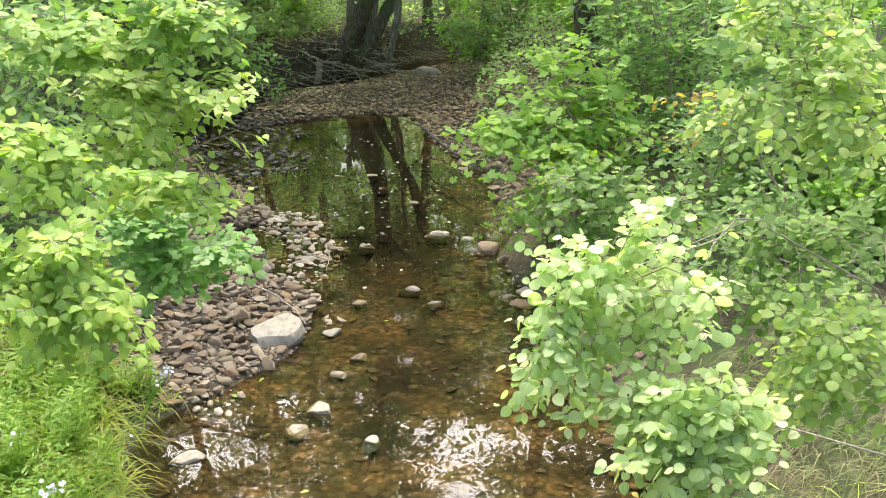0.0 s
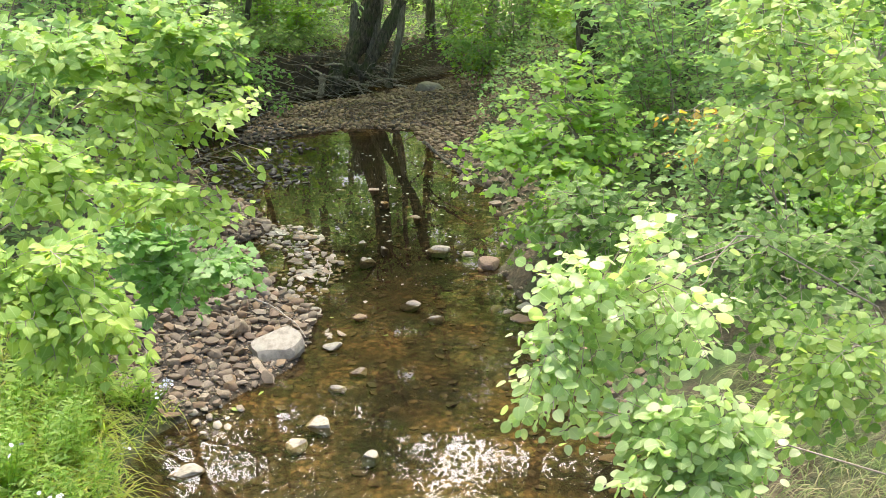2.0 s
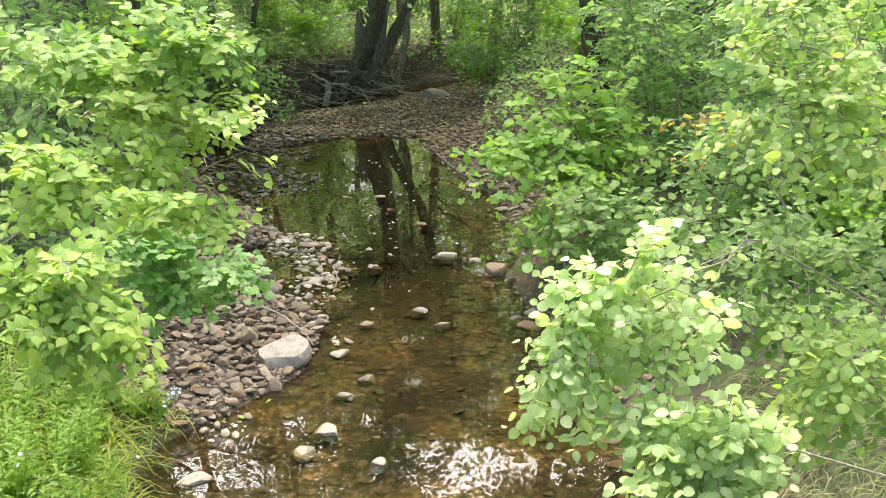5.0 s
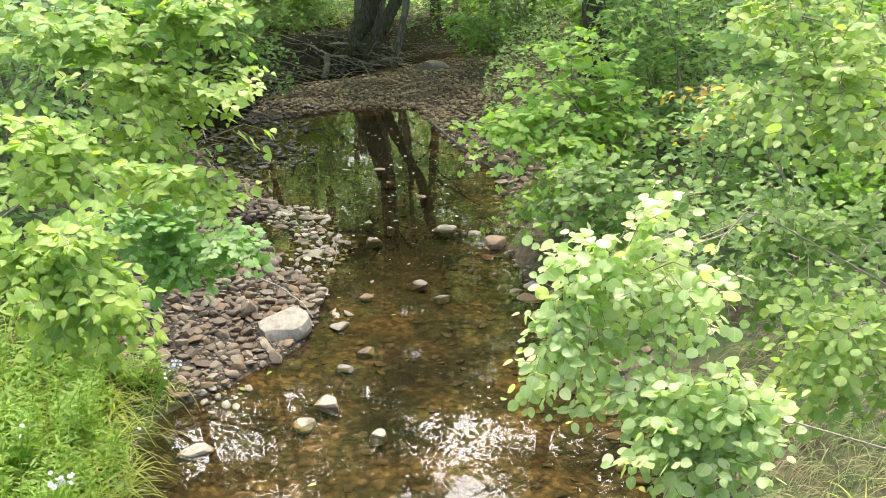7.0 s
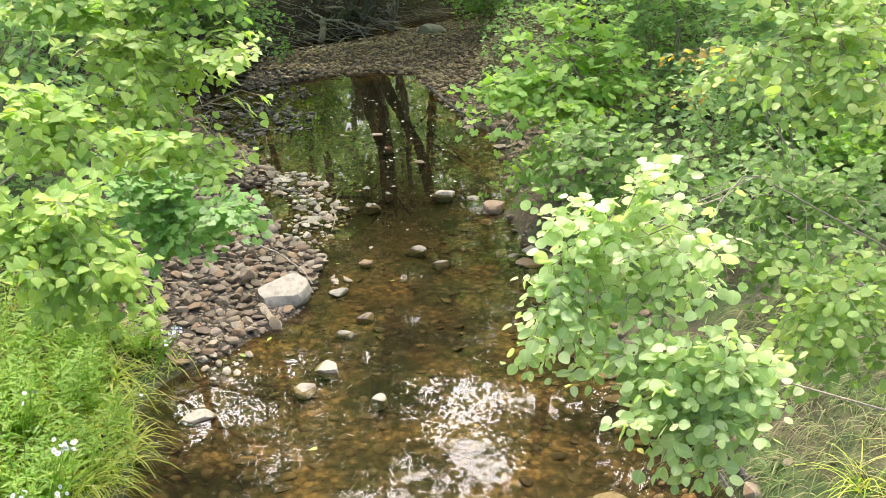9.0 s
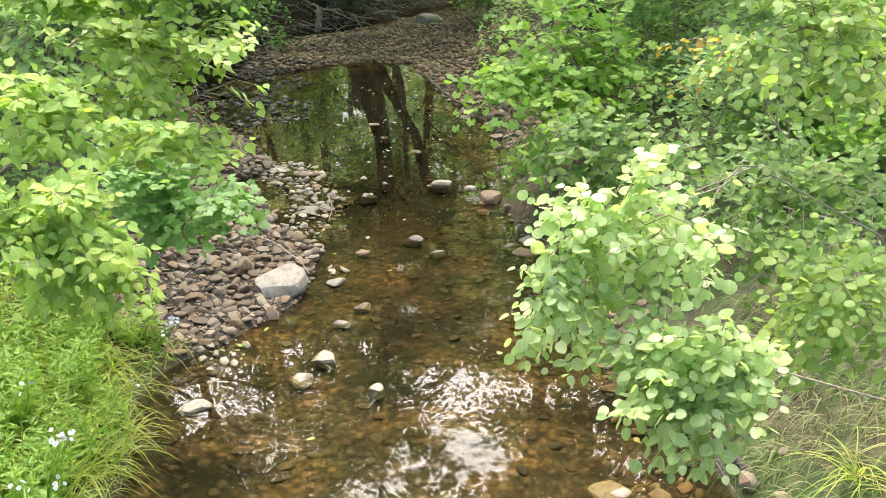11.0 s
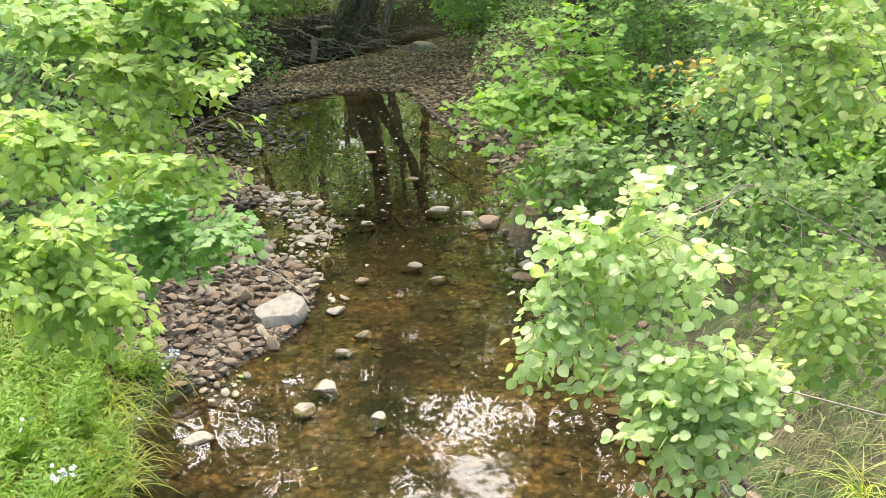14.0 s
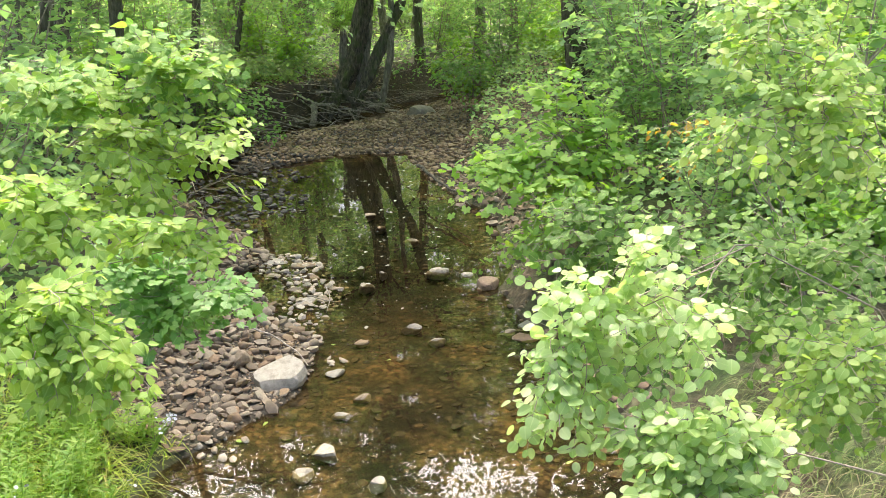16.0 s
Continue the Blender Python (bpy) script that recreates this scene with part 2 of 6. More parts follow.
M_STONE_WET = stone_material("wet_stone", [(0.022, 0.019, 0.016), (0.04, 0.035, 0.029), (0.065, 0.056, 0.046)], 0.06, 0.65)
M_STONE_BED = stone_material("bed_stone", [(0.085, 0.062, 0.032), (0.12, 0.086, 0.042), (0.06, 0.047, 0.026), (0.155, 0.11, 0.05), (0.052, 0.043, 0.024)])
M_STONE_PALE = stone_material("pale_stone", [(0.41, 0.365, 0.295), (0.47, 0.42, 0.345), (0.36, 0.31, 0.245)])
M_STONE_SHALLOW = stone_material("shallow_stone", [(0.38, 0.31, 0.225), (0.58, 0.50, 0.385), (0.46, 0.37, 0.27), (0.68, 0.60, 0.48), (0.40, 0.31, 0.22)])
M_STONE_BROWN = stone_material("brown_stone", [(0.34, 0.23, 0.16), (0.38, 0.27, 0.19)])
M_CONE = plain_material("alder_cone", (0.06, 0.035, 0.02), (0.20, 0.13, 0.08), 90.0, 0.8)
M_EARTH = ground_material()
M_WATER = water_material()
M_LITTER = plain_material("dead_leaf", (0.09, 0.062, 0.036), (0.36, 0.26, 0.15), 4.0, 0.85)
M_FLECK = plain_material("leaf_fleck", (0.22, 0.20, 0.14), (0.48, 0.46, 0.37), 4.0, 0.7)
M_PETAL = plain_material("aster_petal", (0.80, 0.78, 0.82), (0.88, 0.87, 0.90), 60.0, 0.6)
M_DISC = plain_material("aster_disc", (0.45, 0.33, 0.05), (0.6, 0.45, 0.08), 200.0, 0.7)

# ---- mesh tools ----
rng = np.random.default_rng(7)


def mesh_object(name, verts, faces, mat, parent=None, uvs=None, smooth=False, label="", sharp=0):
    """One mesh object from vertex and face arrays (all faces with the same corner count, or a list of such arrays)."""
    me = bpy.data.meshes.new(name)
    groups = faces if isinstance(faces, list) else [faces]
    verts = np.asarray(verts, np.float32)
    loops = np.concatenate([np.asarray(g, np.int32).ravel() for g in groups])
    counts = np.concatenate([np.full(len(g), np.asarray(g).shape[1], np.int32) for g in groups])
    me.vertices.add(len(verts))
    me.vertices.foreach_set("co", verts.ravel())
    me.loops.add(len(loops))
    me.loops.foreach_set("vertex_index", loops)
    me.polygons.add(len(counts))
    me.polygons.foreach_set("loop_start", np.concatenate([[0], np.cumsum(counts)[:-1]]).astype(np.int32))
    me.polygons.foreach_set("loop_total", counts)
    if smooth:
        me.polygons.foreach_set("use_smooth", np.ones(len(counts), bool))
    if uvs is not None:
        layer = me.uv_layers.new(name="UVMap")
        layer.data.foreach_set("uv", np.asarray(uvs, np.float32)[loops].ravel())
    me.materials.append(mat)
    me.update()
    me.validate()
    if sharp:
        me.set_sharp_from_angle(angle=radians(sharp))
    ob = new(name, me)
    if parent is not None:
        ob.parent = parent
    if label:
        tagged(ob, label)
    return ob


def thing(name, at, label, category, group="", kind=""):
    ob = new(name)
    ob.location = at
    ob.empty_display_size = 0.1
    return tagged(ob, label, category, group, kind)


def unit(v):
    v = np.asarray(v, float)
    return v / (np.linalg.norm(v, axis=-1, keepdims=True) + 1e-9)


def outline_leaf(half, curl=0.10, fold=0.10):
    """A leaf blade along x from 0 to 1 with a folded midrib; half: pairs of station and half-width."""
    xs = [p[0] for p in half]
    v, uv = [], []
    for x, w in half:
        z = -curl * x * x
        v += [(x, w, z + fold * w), (x, 0, z), (x, -w, z + fold * w)]
        uv += [(x, 0.5 + w), (x, 0.5), (x, 0.5 - w)]
    f = []
    for i in range(len(xs) - 1):
        a, b = 3 * i, 3 * i + 3
        f += [(a, a + 1, b + 1, b), (a + 1, a + 2, b + 2, b + 1)]
    return np.array(v, float), np.array(f), np.array(uv, float)


LEAF_OVATE = outline_leaf([(0, 0.03), (0.10, 0.20), (0.34, 0.33), (0.60, 0.27), (0.80, 0.12), (1.05, 0.005)], 0.2, 0.16)
def toothed(half, teeth=0.03):
    """Finer stations along a leaf outline with a saw-toothed margin."""
    xs = np.linspace(0, half[-1][0], 15)
    w = np.interp(xs, [p[0] for p in half], [p[1] for p in half])
    w[1:-1] *= np.where(np.arange(13) % 2, 1 + teeth, 1 - teeth)
    return list(zip(xs, w))


DISC = toothed([(0, 0.05), (0.06, 0.24), (0.18, 0.37), (0.35, 0.44), (0.55, 0.44), (0.75, 0.35), (0.90, 0.20), (0.98, 0.05)], 0.035)
ROUND_SET = [outline_leaf(DISC, 0.18, 0.14),
             outline_leaf([(x, w * 1.08) for x, w in DISC], 0.22, -0.12),
             outline_leaf([(x, w * 0.90) for x, w in DISC], -0.08, 0.34),
             outline_leaf([(x, w * 0.96) for x, w in DISC], 0.34, 0.12)]
TOOTHED = toothed([(0, 0.05), (0.05, 0.24), (0.18, 0.38), (0.34, 0.43), (0.52, 0.40), (0.70, 0.28), (0.86, 0.13), (1.05, 0.005)], 0.06)
OVATE_SET = [outline_leaf([(x, w * 1.02) for x, w in TOOTHED], 0.10, 0.14),
             outline_leaf([(x, w * 1.06) for x, w in TOOTHED], 0.22, -0.08),
             outline_leaf([(x, w * 0.86) for x, w in TOOTHED], 0.06, 0.34),
             outline_leaf([(x, w * 0.94) for x, w in TOOTHED], 0.34, 0.10)]
LEAF_LANCE = outline_leaf([(0, 0.02), (0.25, 0.11), (0.6, 0.10), (1.0, 0.005)], 0.18, 0.15)
LEAF_MID = outline_leaf([(0, 0.04), (0.2, 0.28), (0.55, 0.32), (1.0, 0.02)], 0.14)
LEAF_FAR = (np.array([(0, 0, 0), (0.45, 0.34, 0.04), (1.0, 0, -0.12), (0.45, -0.34, 0.04)]), np.array([(0, 2, 1), (0, 3, 2)]), np.array([(0, 0.5), (0.45, 0.84), (1, 0.5), (0.45, 0.16)]))


def palmate():
    """A five-lobed blade as a fan round its centre."""
    ang = [-150, -105, -78, -52, -30, 0, 30, 52, 78, 105, 150]
    rad = [0.40, 0.54, 0.43, 0.60, 0.46, 0.66, 0.46, 0.60, 0.43, 0.54, 0.40]
    v, uv = [(0.42, 0, 0.0)], [(0.42, 0.5)]
    for a, r in zip(ang, rad):
        x, y = 0.42 + r * math.cos(radians(a)), r * math.sin(radians(a))
        v.append((x, y, -0.12 * r * r - 0.05 * abs(y)))
        uv.append((x, 0.5 + y))
    f = [(0, i, i + 1) for i in range(1, len(ang))]
    return np.array(v, float), np.array(f), np.array(uv, float)


LEAF_MAPLE = palmate()


def place_leaves(template, pos, ax, nrm, size):
    """Vertices, faces and uvs of leaves at pos, pointing along ax, facing nrm."""
    tv, tf, tu = template
    pos, size = np.asarray(pos, float), np.asarray(size, float)
    ax = unit(ax)
    nrm = np.asarray(nrm, float)
    nrm = unit(nrm - (nrm * ax).sum(1, keepdims=True) * ax)
    side = np.cross(nrm, ax)
    wid = rng.uniform(0.85, 1.15, len(pos))
    n, k = len(pos), len(tv)
    V = (pos[:, None] + size[:, None, None] * (tv[None, :, 0:1] * ax[:, None] + tv[None, :, 1:2] * (side * wid[:, None])[:, None] + tv[None, :, 2:3] * nrm[:, None]))
    F = tf[None] + (np.arange(n) * k)[:, None, None]
    return V.reshape(-1, 3), F.reshape(-1, tf.shape[1]), np.tile(tu, (n, 1))


def tube(points, radii, sides=6):
    """A tapering round rod through the points."""
    P = np.asarray(points, float)
    R = np.asarray(radii, float)
    T = unit(np.gradient(P, axis=0))
    ref = np.array([0, 0, 1.0]) if abs(T[:, 2]).mean() < 0.8 else np.array([1.0, 0, 0])
    A = unit(np.cross(T, ref))
    B = np.cross(T, A)
    th = np.arange(sides) * 2 * math.pi / sides
    V = P[:, None] + R[:, None, None] * (np.cos(th)[None, :, None] * A[:, None] + np.sin(th)[None, :, None] * B[:, None])
    f = []
    for i in range(len(P) - 1):
        for j in range(sides):
            a, b = i * sides + j, i * sides + (j + 1) % sides
            f.append((a, b, b + sides, a + sides))
    return V.reshape(-1, 3), np.array(f)


def join(parts):
    """Joins (verts, faces[, uvs]) lists of one face size."""
    V, F, U, n = [], [], [], 0
    for p in parts:
        V.append(p[0])
        F.append(p[1] + n)
        if len(p) > 2:
            U.append(p[2])
        n += len(p[0])
    return np.concatenate(V), np.concatenate(F), (np.concatenate(U) if U else None)


def bow(a, b, lift, n=7, wob=0.03):
    """A bowed line from a to b, lifted in its middle."""
    a, b = np.asarray(a, float), np.asarray(b, float)
    t = np.linspace(0, 1, n)[:, None]
    p = a + (b - a) * t
    p[:, 2:] += lift * 4 * t * (1 - t)
    w = rng.normal(0, wob * np.linalg.norm(b - a), (n, 3))
    w[0] = w[-1] = 0
    return p + w * np.sin(math.pi * t)


def along(P, s):
    """Points and directions at fractions s of a polyline."""
    k = np.clip(np.asarray(s) * (len(P) - 1), 0, len(P) - 1.001)
    i = k.astype(int)
    return P[i] + (P[i + 1] - P[i]) * (k - i)[:, None], unit(P[i + 1] - P[i])


def branching(base, tips, lift):
    """Branch lines that fork their way from the base to all the tips: a list of (points, index of the parent line)."""
    order = np.argsort(np.linalg.norm(tips - base, axis=1))[::-1]
    lines, nodes, owner, up = [], [base], [-1], [0.0]
    for k in order:
        tip = tips[k]
        P = np.array(nodes)
        gap = np.linalg.norm(P - tip, axis=1)
        cost = gap + 0.35 * np.array(up) + np.where(np.linalg.norm(P - base, axis=1) > np.linalg.norm(tip - base) - 0.12, 5.0, 0.0)
        i = int(np.argmin(cost))
        ln = bow(P[i], tip, lift * gap[i], 8, 0.035)
        way = up[i] + np.linspace(0, gap[i], 8)
        lines.append((ln, owner[i]))
        nodes += list(ln[1:-1])
        owner += [len(lines) - 1] * 6
        up += list(way[1:-1])
    return lines


def spray_shrub(name, base, tips, size, template, mat, label, category="shrub", length=0.30, gap=0.030, side=3, face=(0.0, -0.3), droop=0.14,
                jitter=0.36, lift=0.12, stem=0.0022, pick=0, cones=0, leaf_name="leaf", inner=0.25):
    """A shrub of flat leafy sprays: forking limbs, and at the end of each a twig with short side shoots whose leaves lie like shingles in one tilted layer."""
    base, tips = np.asarray(base, float), np.asarray(tips, float)
    root = thing(name, base, label, category)
    lines = branching(base, tips, lift)
    load = np.ones(len(lines))
    for i in range(len(lines) - 1, -1, -1):
        if lines[i][1] >= 0:
            load[lines[i][1]] += load[i]
    wood, pos, ax, nrm, size_l = [], [], [], [], []

    def leafy(tl, n0, scale=1.0):
        k = max(2, int(np.linalg.norm(tl[-1] - tl[0]) / gap))
        Q, E = along(tl, np.linspace(0.08, 0.999, k))
        for j in range(k):
            s2 = unit(np.cross(E[j], n0)) * (1 if j % 2 else -1)
            fwd = rng.uniform(0.35, 0.9) if j < k - 1 else 3.0
            a = unit(s2 + E[j] * fwd + np.array([0, 0, -droop]) + rng.normal(0, 0.16, 3))
            pos.append(Q[j] + a * size * 0.14 + rng.normal(0, 0.006, 3))
            ax.append(a)
            nrm.append(n0 + rng.normal(0, jitter, 3))
            size_l.append(size * scale * rng.uniform(0.62, 1.18) * (0.8 if j == k - 1 else 1))

    for (ln, parent), w in zip(lines, load):
        thick = stem * (0.5 + 0.5 * math.sqrt(w))
        wood.append(tube(ln, np.linspace(thick, max(0.0011, stem * 0.55), len(ln)), 5))
        seg = np.linalg.norm(np.diff(ln, axis=0), axis=1)
        total = seg.sum()
        start = max(0.05, 1 - length / total)
        P, D = along(ln, np.linspace(start, 0.999, 9))
        out = unit(np.array([*(ln[-1] - base)[:2], 0]))
        n0 = unit(np.array([face[0] + 0.25 * out[0], face[1] + 0.1 * out[1], 1.0]) + rng.normal(0, 0.2, 3))
        leafy(P, n0)
        for i in range(side):
            p, d = P[min(8, 1 + 8 * i // side)], D[min(8, 1 + 8 * i // side)]
            sd = unit(np.cross(d, n0)) * (1 if i % 2 else -1)
            v = unit(d * rng.uniform(0.5, 1.0) + sd)
            far = length * rng.uniform(0.35, 0.6) * (1 - 0.15 * i)
            tl = np.array([p, p + v * far * 0.5, p + v * far + np.array([0, 0, -0.2 * droop * far])])
            wood.append(tube(tl, [0.0016, 0.0012, 0.0007], 3))
            leafy(tl, unit(n0 + rng.normal(0, 0.14, 3)), 0.92)
        if inner and total > length * 1.6:
            for q in np.linspace(max(0.2, start - 0.45), start, max(1, int(inner * total / 0.12))):
                p, d = along(ln, [q])
                b = rng.uniform(0, 6.28)
                v = unit(np.array([math.cos(b), math.sin(b), 0.1]))
                tl = np.array([p[0], p[0] + v * length * 0.2, p[0] + v * length * 0.4])
                wood.append(tube(tl, [0.0014, 0.001, 0.0007], 3))
                leafy(tl, n0, 0.85)
    pos, ax, nrm, size_l = np.array(pos), np.array(ax), np.array(nrm), np.array(size_l)
    V, F, _ = join(wood)
    tagged(mesh_object("stem", V - base, F, M_TWIG, root, smooth=True, label="thin grey-brown woody stems and twigs"), kind="stuff")
    finish_leaves(root, base, pos, ax, nrm, size_l, template, mat, pick, cones, leaf_name)
    return root


def finish_leaves(root, base, pos, ax, nrm, size_l, template, mat, pick, cones, leaf_name):
    """The leaves of a shrub: those nearest the bridge as objects of their own, the rest joined; small cones between them."""
    near = np.argsort(np.linalg.norm(pos - np.array([0, 0.6, 3.3]), axis=1))
    own, rest = near[:pick], near[pick:]
    kinds = template if isinstance(template, list) else [template]
    if len(rest):
        lot = [rest[i::len(kinds)] for i in range(len(kinds))]
        V, F, U = join([place_leaves(k, pos[g] - base, ax[g], nrm[g], size_l[g]) for k, g in zip(kinds, lot) if len(g)])
        tagged(mesh_object("foliage", V, F, mat, root, U, True), kind="stuff")
    seed_mesh = None
    for k in near[5:5 + 9 * cones:9]:
        if seed_mesh is None:
            V, F = rock_shape(77, 1, 0.8, 0.2, 0.45)
            seed_mesh = mesh_object("cone", V, F, M_CONE, root, smooth=True, label="small brown woody cone")
            ob = seed_mesh
        else:
            ob = new("cone", seed_mesh.data)
            ob.parent = root
        ob.matrix_basis = Matrix.Translation(Vector(pos[k] - base + rng.normal(0, 0.012, 3))) @ pose(0, 0, 0, rng.uniform(0, 360), rng.uniform(0, 360), 0) @ Matrix.Scale(rng.uniform(0.009, 0.014), 4)
    shapes = []
    for i, k in enumerate(own):
        if i < 4:
            V, F, U = place_leaves(kinds[i % len(kinds)], np.zeros((1, 3)), np.array([[1.0, 0, 0]]), np.array([[0, 0, 1.0]]), np.array([1.0]))
            ob = mesh_object(leaf_name, V, F, mat, root, U, True)
            shapes.append(ob.data)
        else:
            ob = new(leaf_name, shapes[i % 4])
            ob.parent = root
        a = unit(ax[k])
        n3 = unit(nrm[k] - a * np.dot(nrm[k], a))
        m3 = Matrix(np.column_stack([a, np.cross(n3, a), n3]).tolist())
        ob.matrix_basis = Matrix.LocRotScale(Vector(pos[k] - base), m3.to_quaternion(), Vector([size_l[k]] * 3))


def shrub(name, base, tips, size, template, mat, label, leafy=0.6, twig_gap=0.085, twig=(0.14, 0.38), gap=0.042, lift=0.25,
          droop=0.18, up=1.0, pick=0, stem=0.0065, category="shrub", jitter=0.42, fork=0.2, leaf_name="leaf", fill=0, face=0.35, cones=0):
    """A leafy shrub: limbs from the base to the tips, side twigs on their outer part, leaves set alternately on the twigs.
    pick: how many of the leaves become objects of their own."""
    base = np.asarray(base, float)
    root = thing(name, base, label, category)
    wood, pos, ax, nrm, size_l = [], [], [], [], []
    tips = np.asarray(tips, float)
    more = []
    for _ in range(fill):
        a = tips[rng.integers(len(tips))]
        b = tips[np.argsort(np.linalg.norm(tips - a, axis=1))[rng.integers(1, min(5, len(tips)))]]
        more.append(a + (b - a) * rng.uniform(0.2, 0.8) + np.array([rng.normal(0, 0.05), rng.uniform(0.0, 0.45), rng.normal(-0.04, 0.06)]))
    for tip in [*tips, *more]:
        foot = base + np.array([*rng.normal(0, 0.06, 2), 0])
        reach = np.linalg.norm(tip - foot)
        line = bow(foot, tip, lift * reach * rng.uniform(0.5, 1.2), 9)
        wood.append(tube(line, np.linspace(stem * rng.uniform(0.7, 1.3), 0.0018, 9), 5))
        start = max(0.15, 1 - leafy * rng.uniform(0.8, 1.1))
        m = max(4, int(reach * (1 - start) / twig_gap))
        P, D = along(line, np.linspace(start, 0.995, m))
        for i in range(m + 1):
            if i == m:
                p, d, length = P[-1], D[-1], twig[0]
                v = unit(d + np.array([0, 0, -droop]))
            else:
                p, d = P[i], D[i]
                sd = unit(np.cross(d, (0, 0, 1.0))) * (1 if i % 2 else -1)
                v = unit(d * rng.uniform(0.3, 1.0) + sd * rng.uniform(0.5, 1.1) + np.array([0, 0, rng.normal(0.0, fork)]))
                length = rng.uniform(*twig) * (1.15 - 0.55 * i / m)
            tl = np.array([p, p + v * length * 0.5 + np.array([0, 0, 0.02]), p + v * length + np.array([0, 0, -droop * length])])
            wood.append(tube(tl, [0.0018, 0.0013, 0.0008], 3))
            k = max(2, int(length / gap))
            Q, E = along(tl, np.linspace(0.15, 0.999, k))
            for j in range(k):
                s2 = unit(np.cross(E[j], (0, 0, 1.0))) * (1 if j % 2 else -1)
                fwd = rng.uniform(0.2, 0.9) if j < k - 1 else 2.5
                a = unit(s2 + E[j] * fwd + np.array([0, 0, rng.normal(-droop, 0.25)]))
                pos.append(Q[j] + a * size * 0.12)
                ax.append(a)
                nrm.append(np.array([0, 0, up]) + rng.normal(0, jitter, 3) + np.array([0, -face, 0]))
                size_l.append(size * rng.uniform(0.6, 1.2) * (0.75 if j == k - 1 else 1))
    pos, ax, nrm, size_l = np.array(pos), np.array(ax), np.array(nrm), np.array(size_l)
    V, F, _ = join(wood)
    tagged(mesh_object("stem", V - base, F, M_TWIG, root, smooth=True, label="thin grey-brown woody stems and twigs"), kind="stuff")
    finish_leaves(root, base, pos, ax, nrm, size_l, template, mat, pick, cones, leaf_name)
    return root


# ---- the ground: one sheet, with the stream bed, the stony margins and the banks ----
LEFT_Y = [-8, 3, 5, 5.5, 6, 6.6, 7.3, 8.4, 9.1, 10.2, 10.6, 11.2, 12.6, 13.4, 16.2, 17.2, 18, 40]
LEFT_X = [-1.6, -1.75, -1.97, -2.1, -2.1, -1.68, -1.2, -1.2, -1.75, -2.1, -2.5, -2.1, -2.7, -3.9, -3.9, -3.2, -2.05, -2.05]
RIGHT_Y = [-8, 3, 5, 7.6, 8.4, 9.8, 10.5, 13.3, 14, 15.2, 18, 40]
RIGHT_X = [1.75, 1.78, 1.72, 1.25, 1.0, 0.65, 0.9, 0.85, 0.45, 0.1, -0.45, -0.45]
CHANNEL = np.array([(-2.7, 14.4), (-3.6, 15.0), (-4.4, 17.0), (-4.3, 19.6), (-3.5, 21.2), (-2.5, 22.1), (-1.2, 23.9), (-0.3, 25.3), (0.6, 27.0), (4.0, 29.3), (9.0, 32.0)])


def channel_distance(x, y):
    best = np.full(np.shape(x), 1e9)
    for a, b in zip(CHANNEL[:-1], CHANNEL[1:]):
        d = b - a
        t = np.clip(((x - a[0]) * d[0] + (y - a[1]) * d[1]) / (d @ d), 0, 1)
        best = np.minimum(best, np.hypot(x - a[0] - t * d[0], y - a[1] - t * d[1]))
    return best


def smooth(t):
    t = np.clip(t, 0, 1)
    return t * t * (3 - 2 * t)


def wave_noise(x, y):
    return (np.sin(x * 2.1 + 1.3 * np.sin(y * 1.7)) * np.sin(y * 2.6 + 1.1 * np.sin(x * 1.3)) + 0.5 * np.sin(x * 6.3 + y * 3.1) * np.sin(y * 5.7 - x * 2.2))


SHALLOWS = [(-1.58, 8.23, 0.20), (-1.47, 8.59, 0.22), (-1.45, 9.08, 0.26), (-1.42, 9.61, 0.34), (-1.34, 9.99, 0.32), (-1.64, 10.45, 0.34), (-1.85, 10.96, 0.4), (-1.52, 10.85, 0.2), (-0.98, 7.89, 0.12), (-1.71, 6.35, 0.2)]


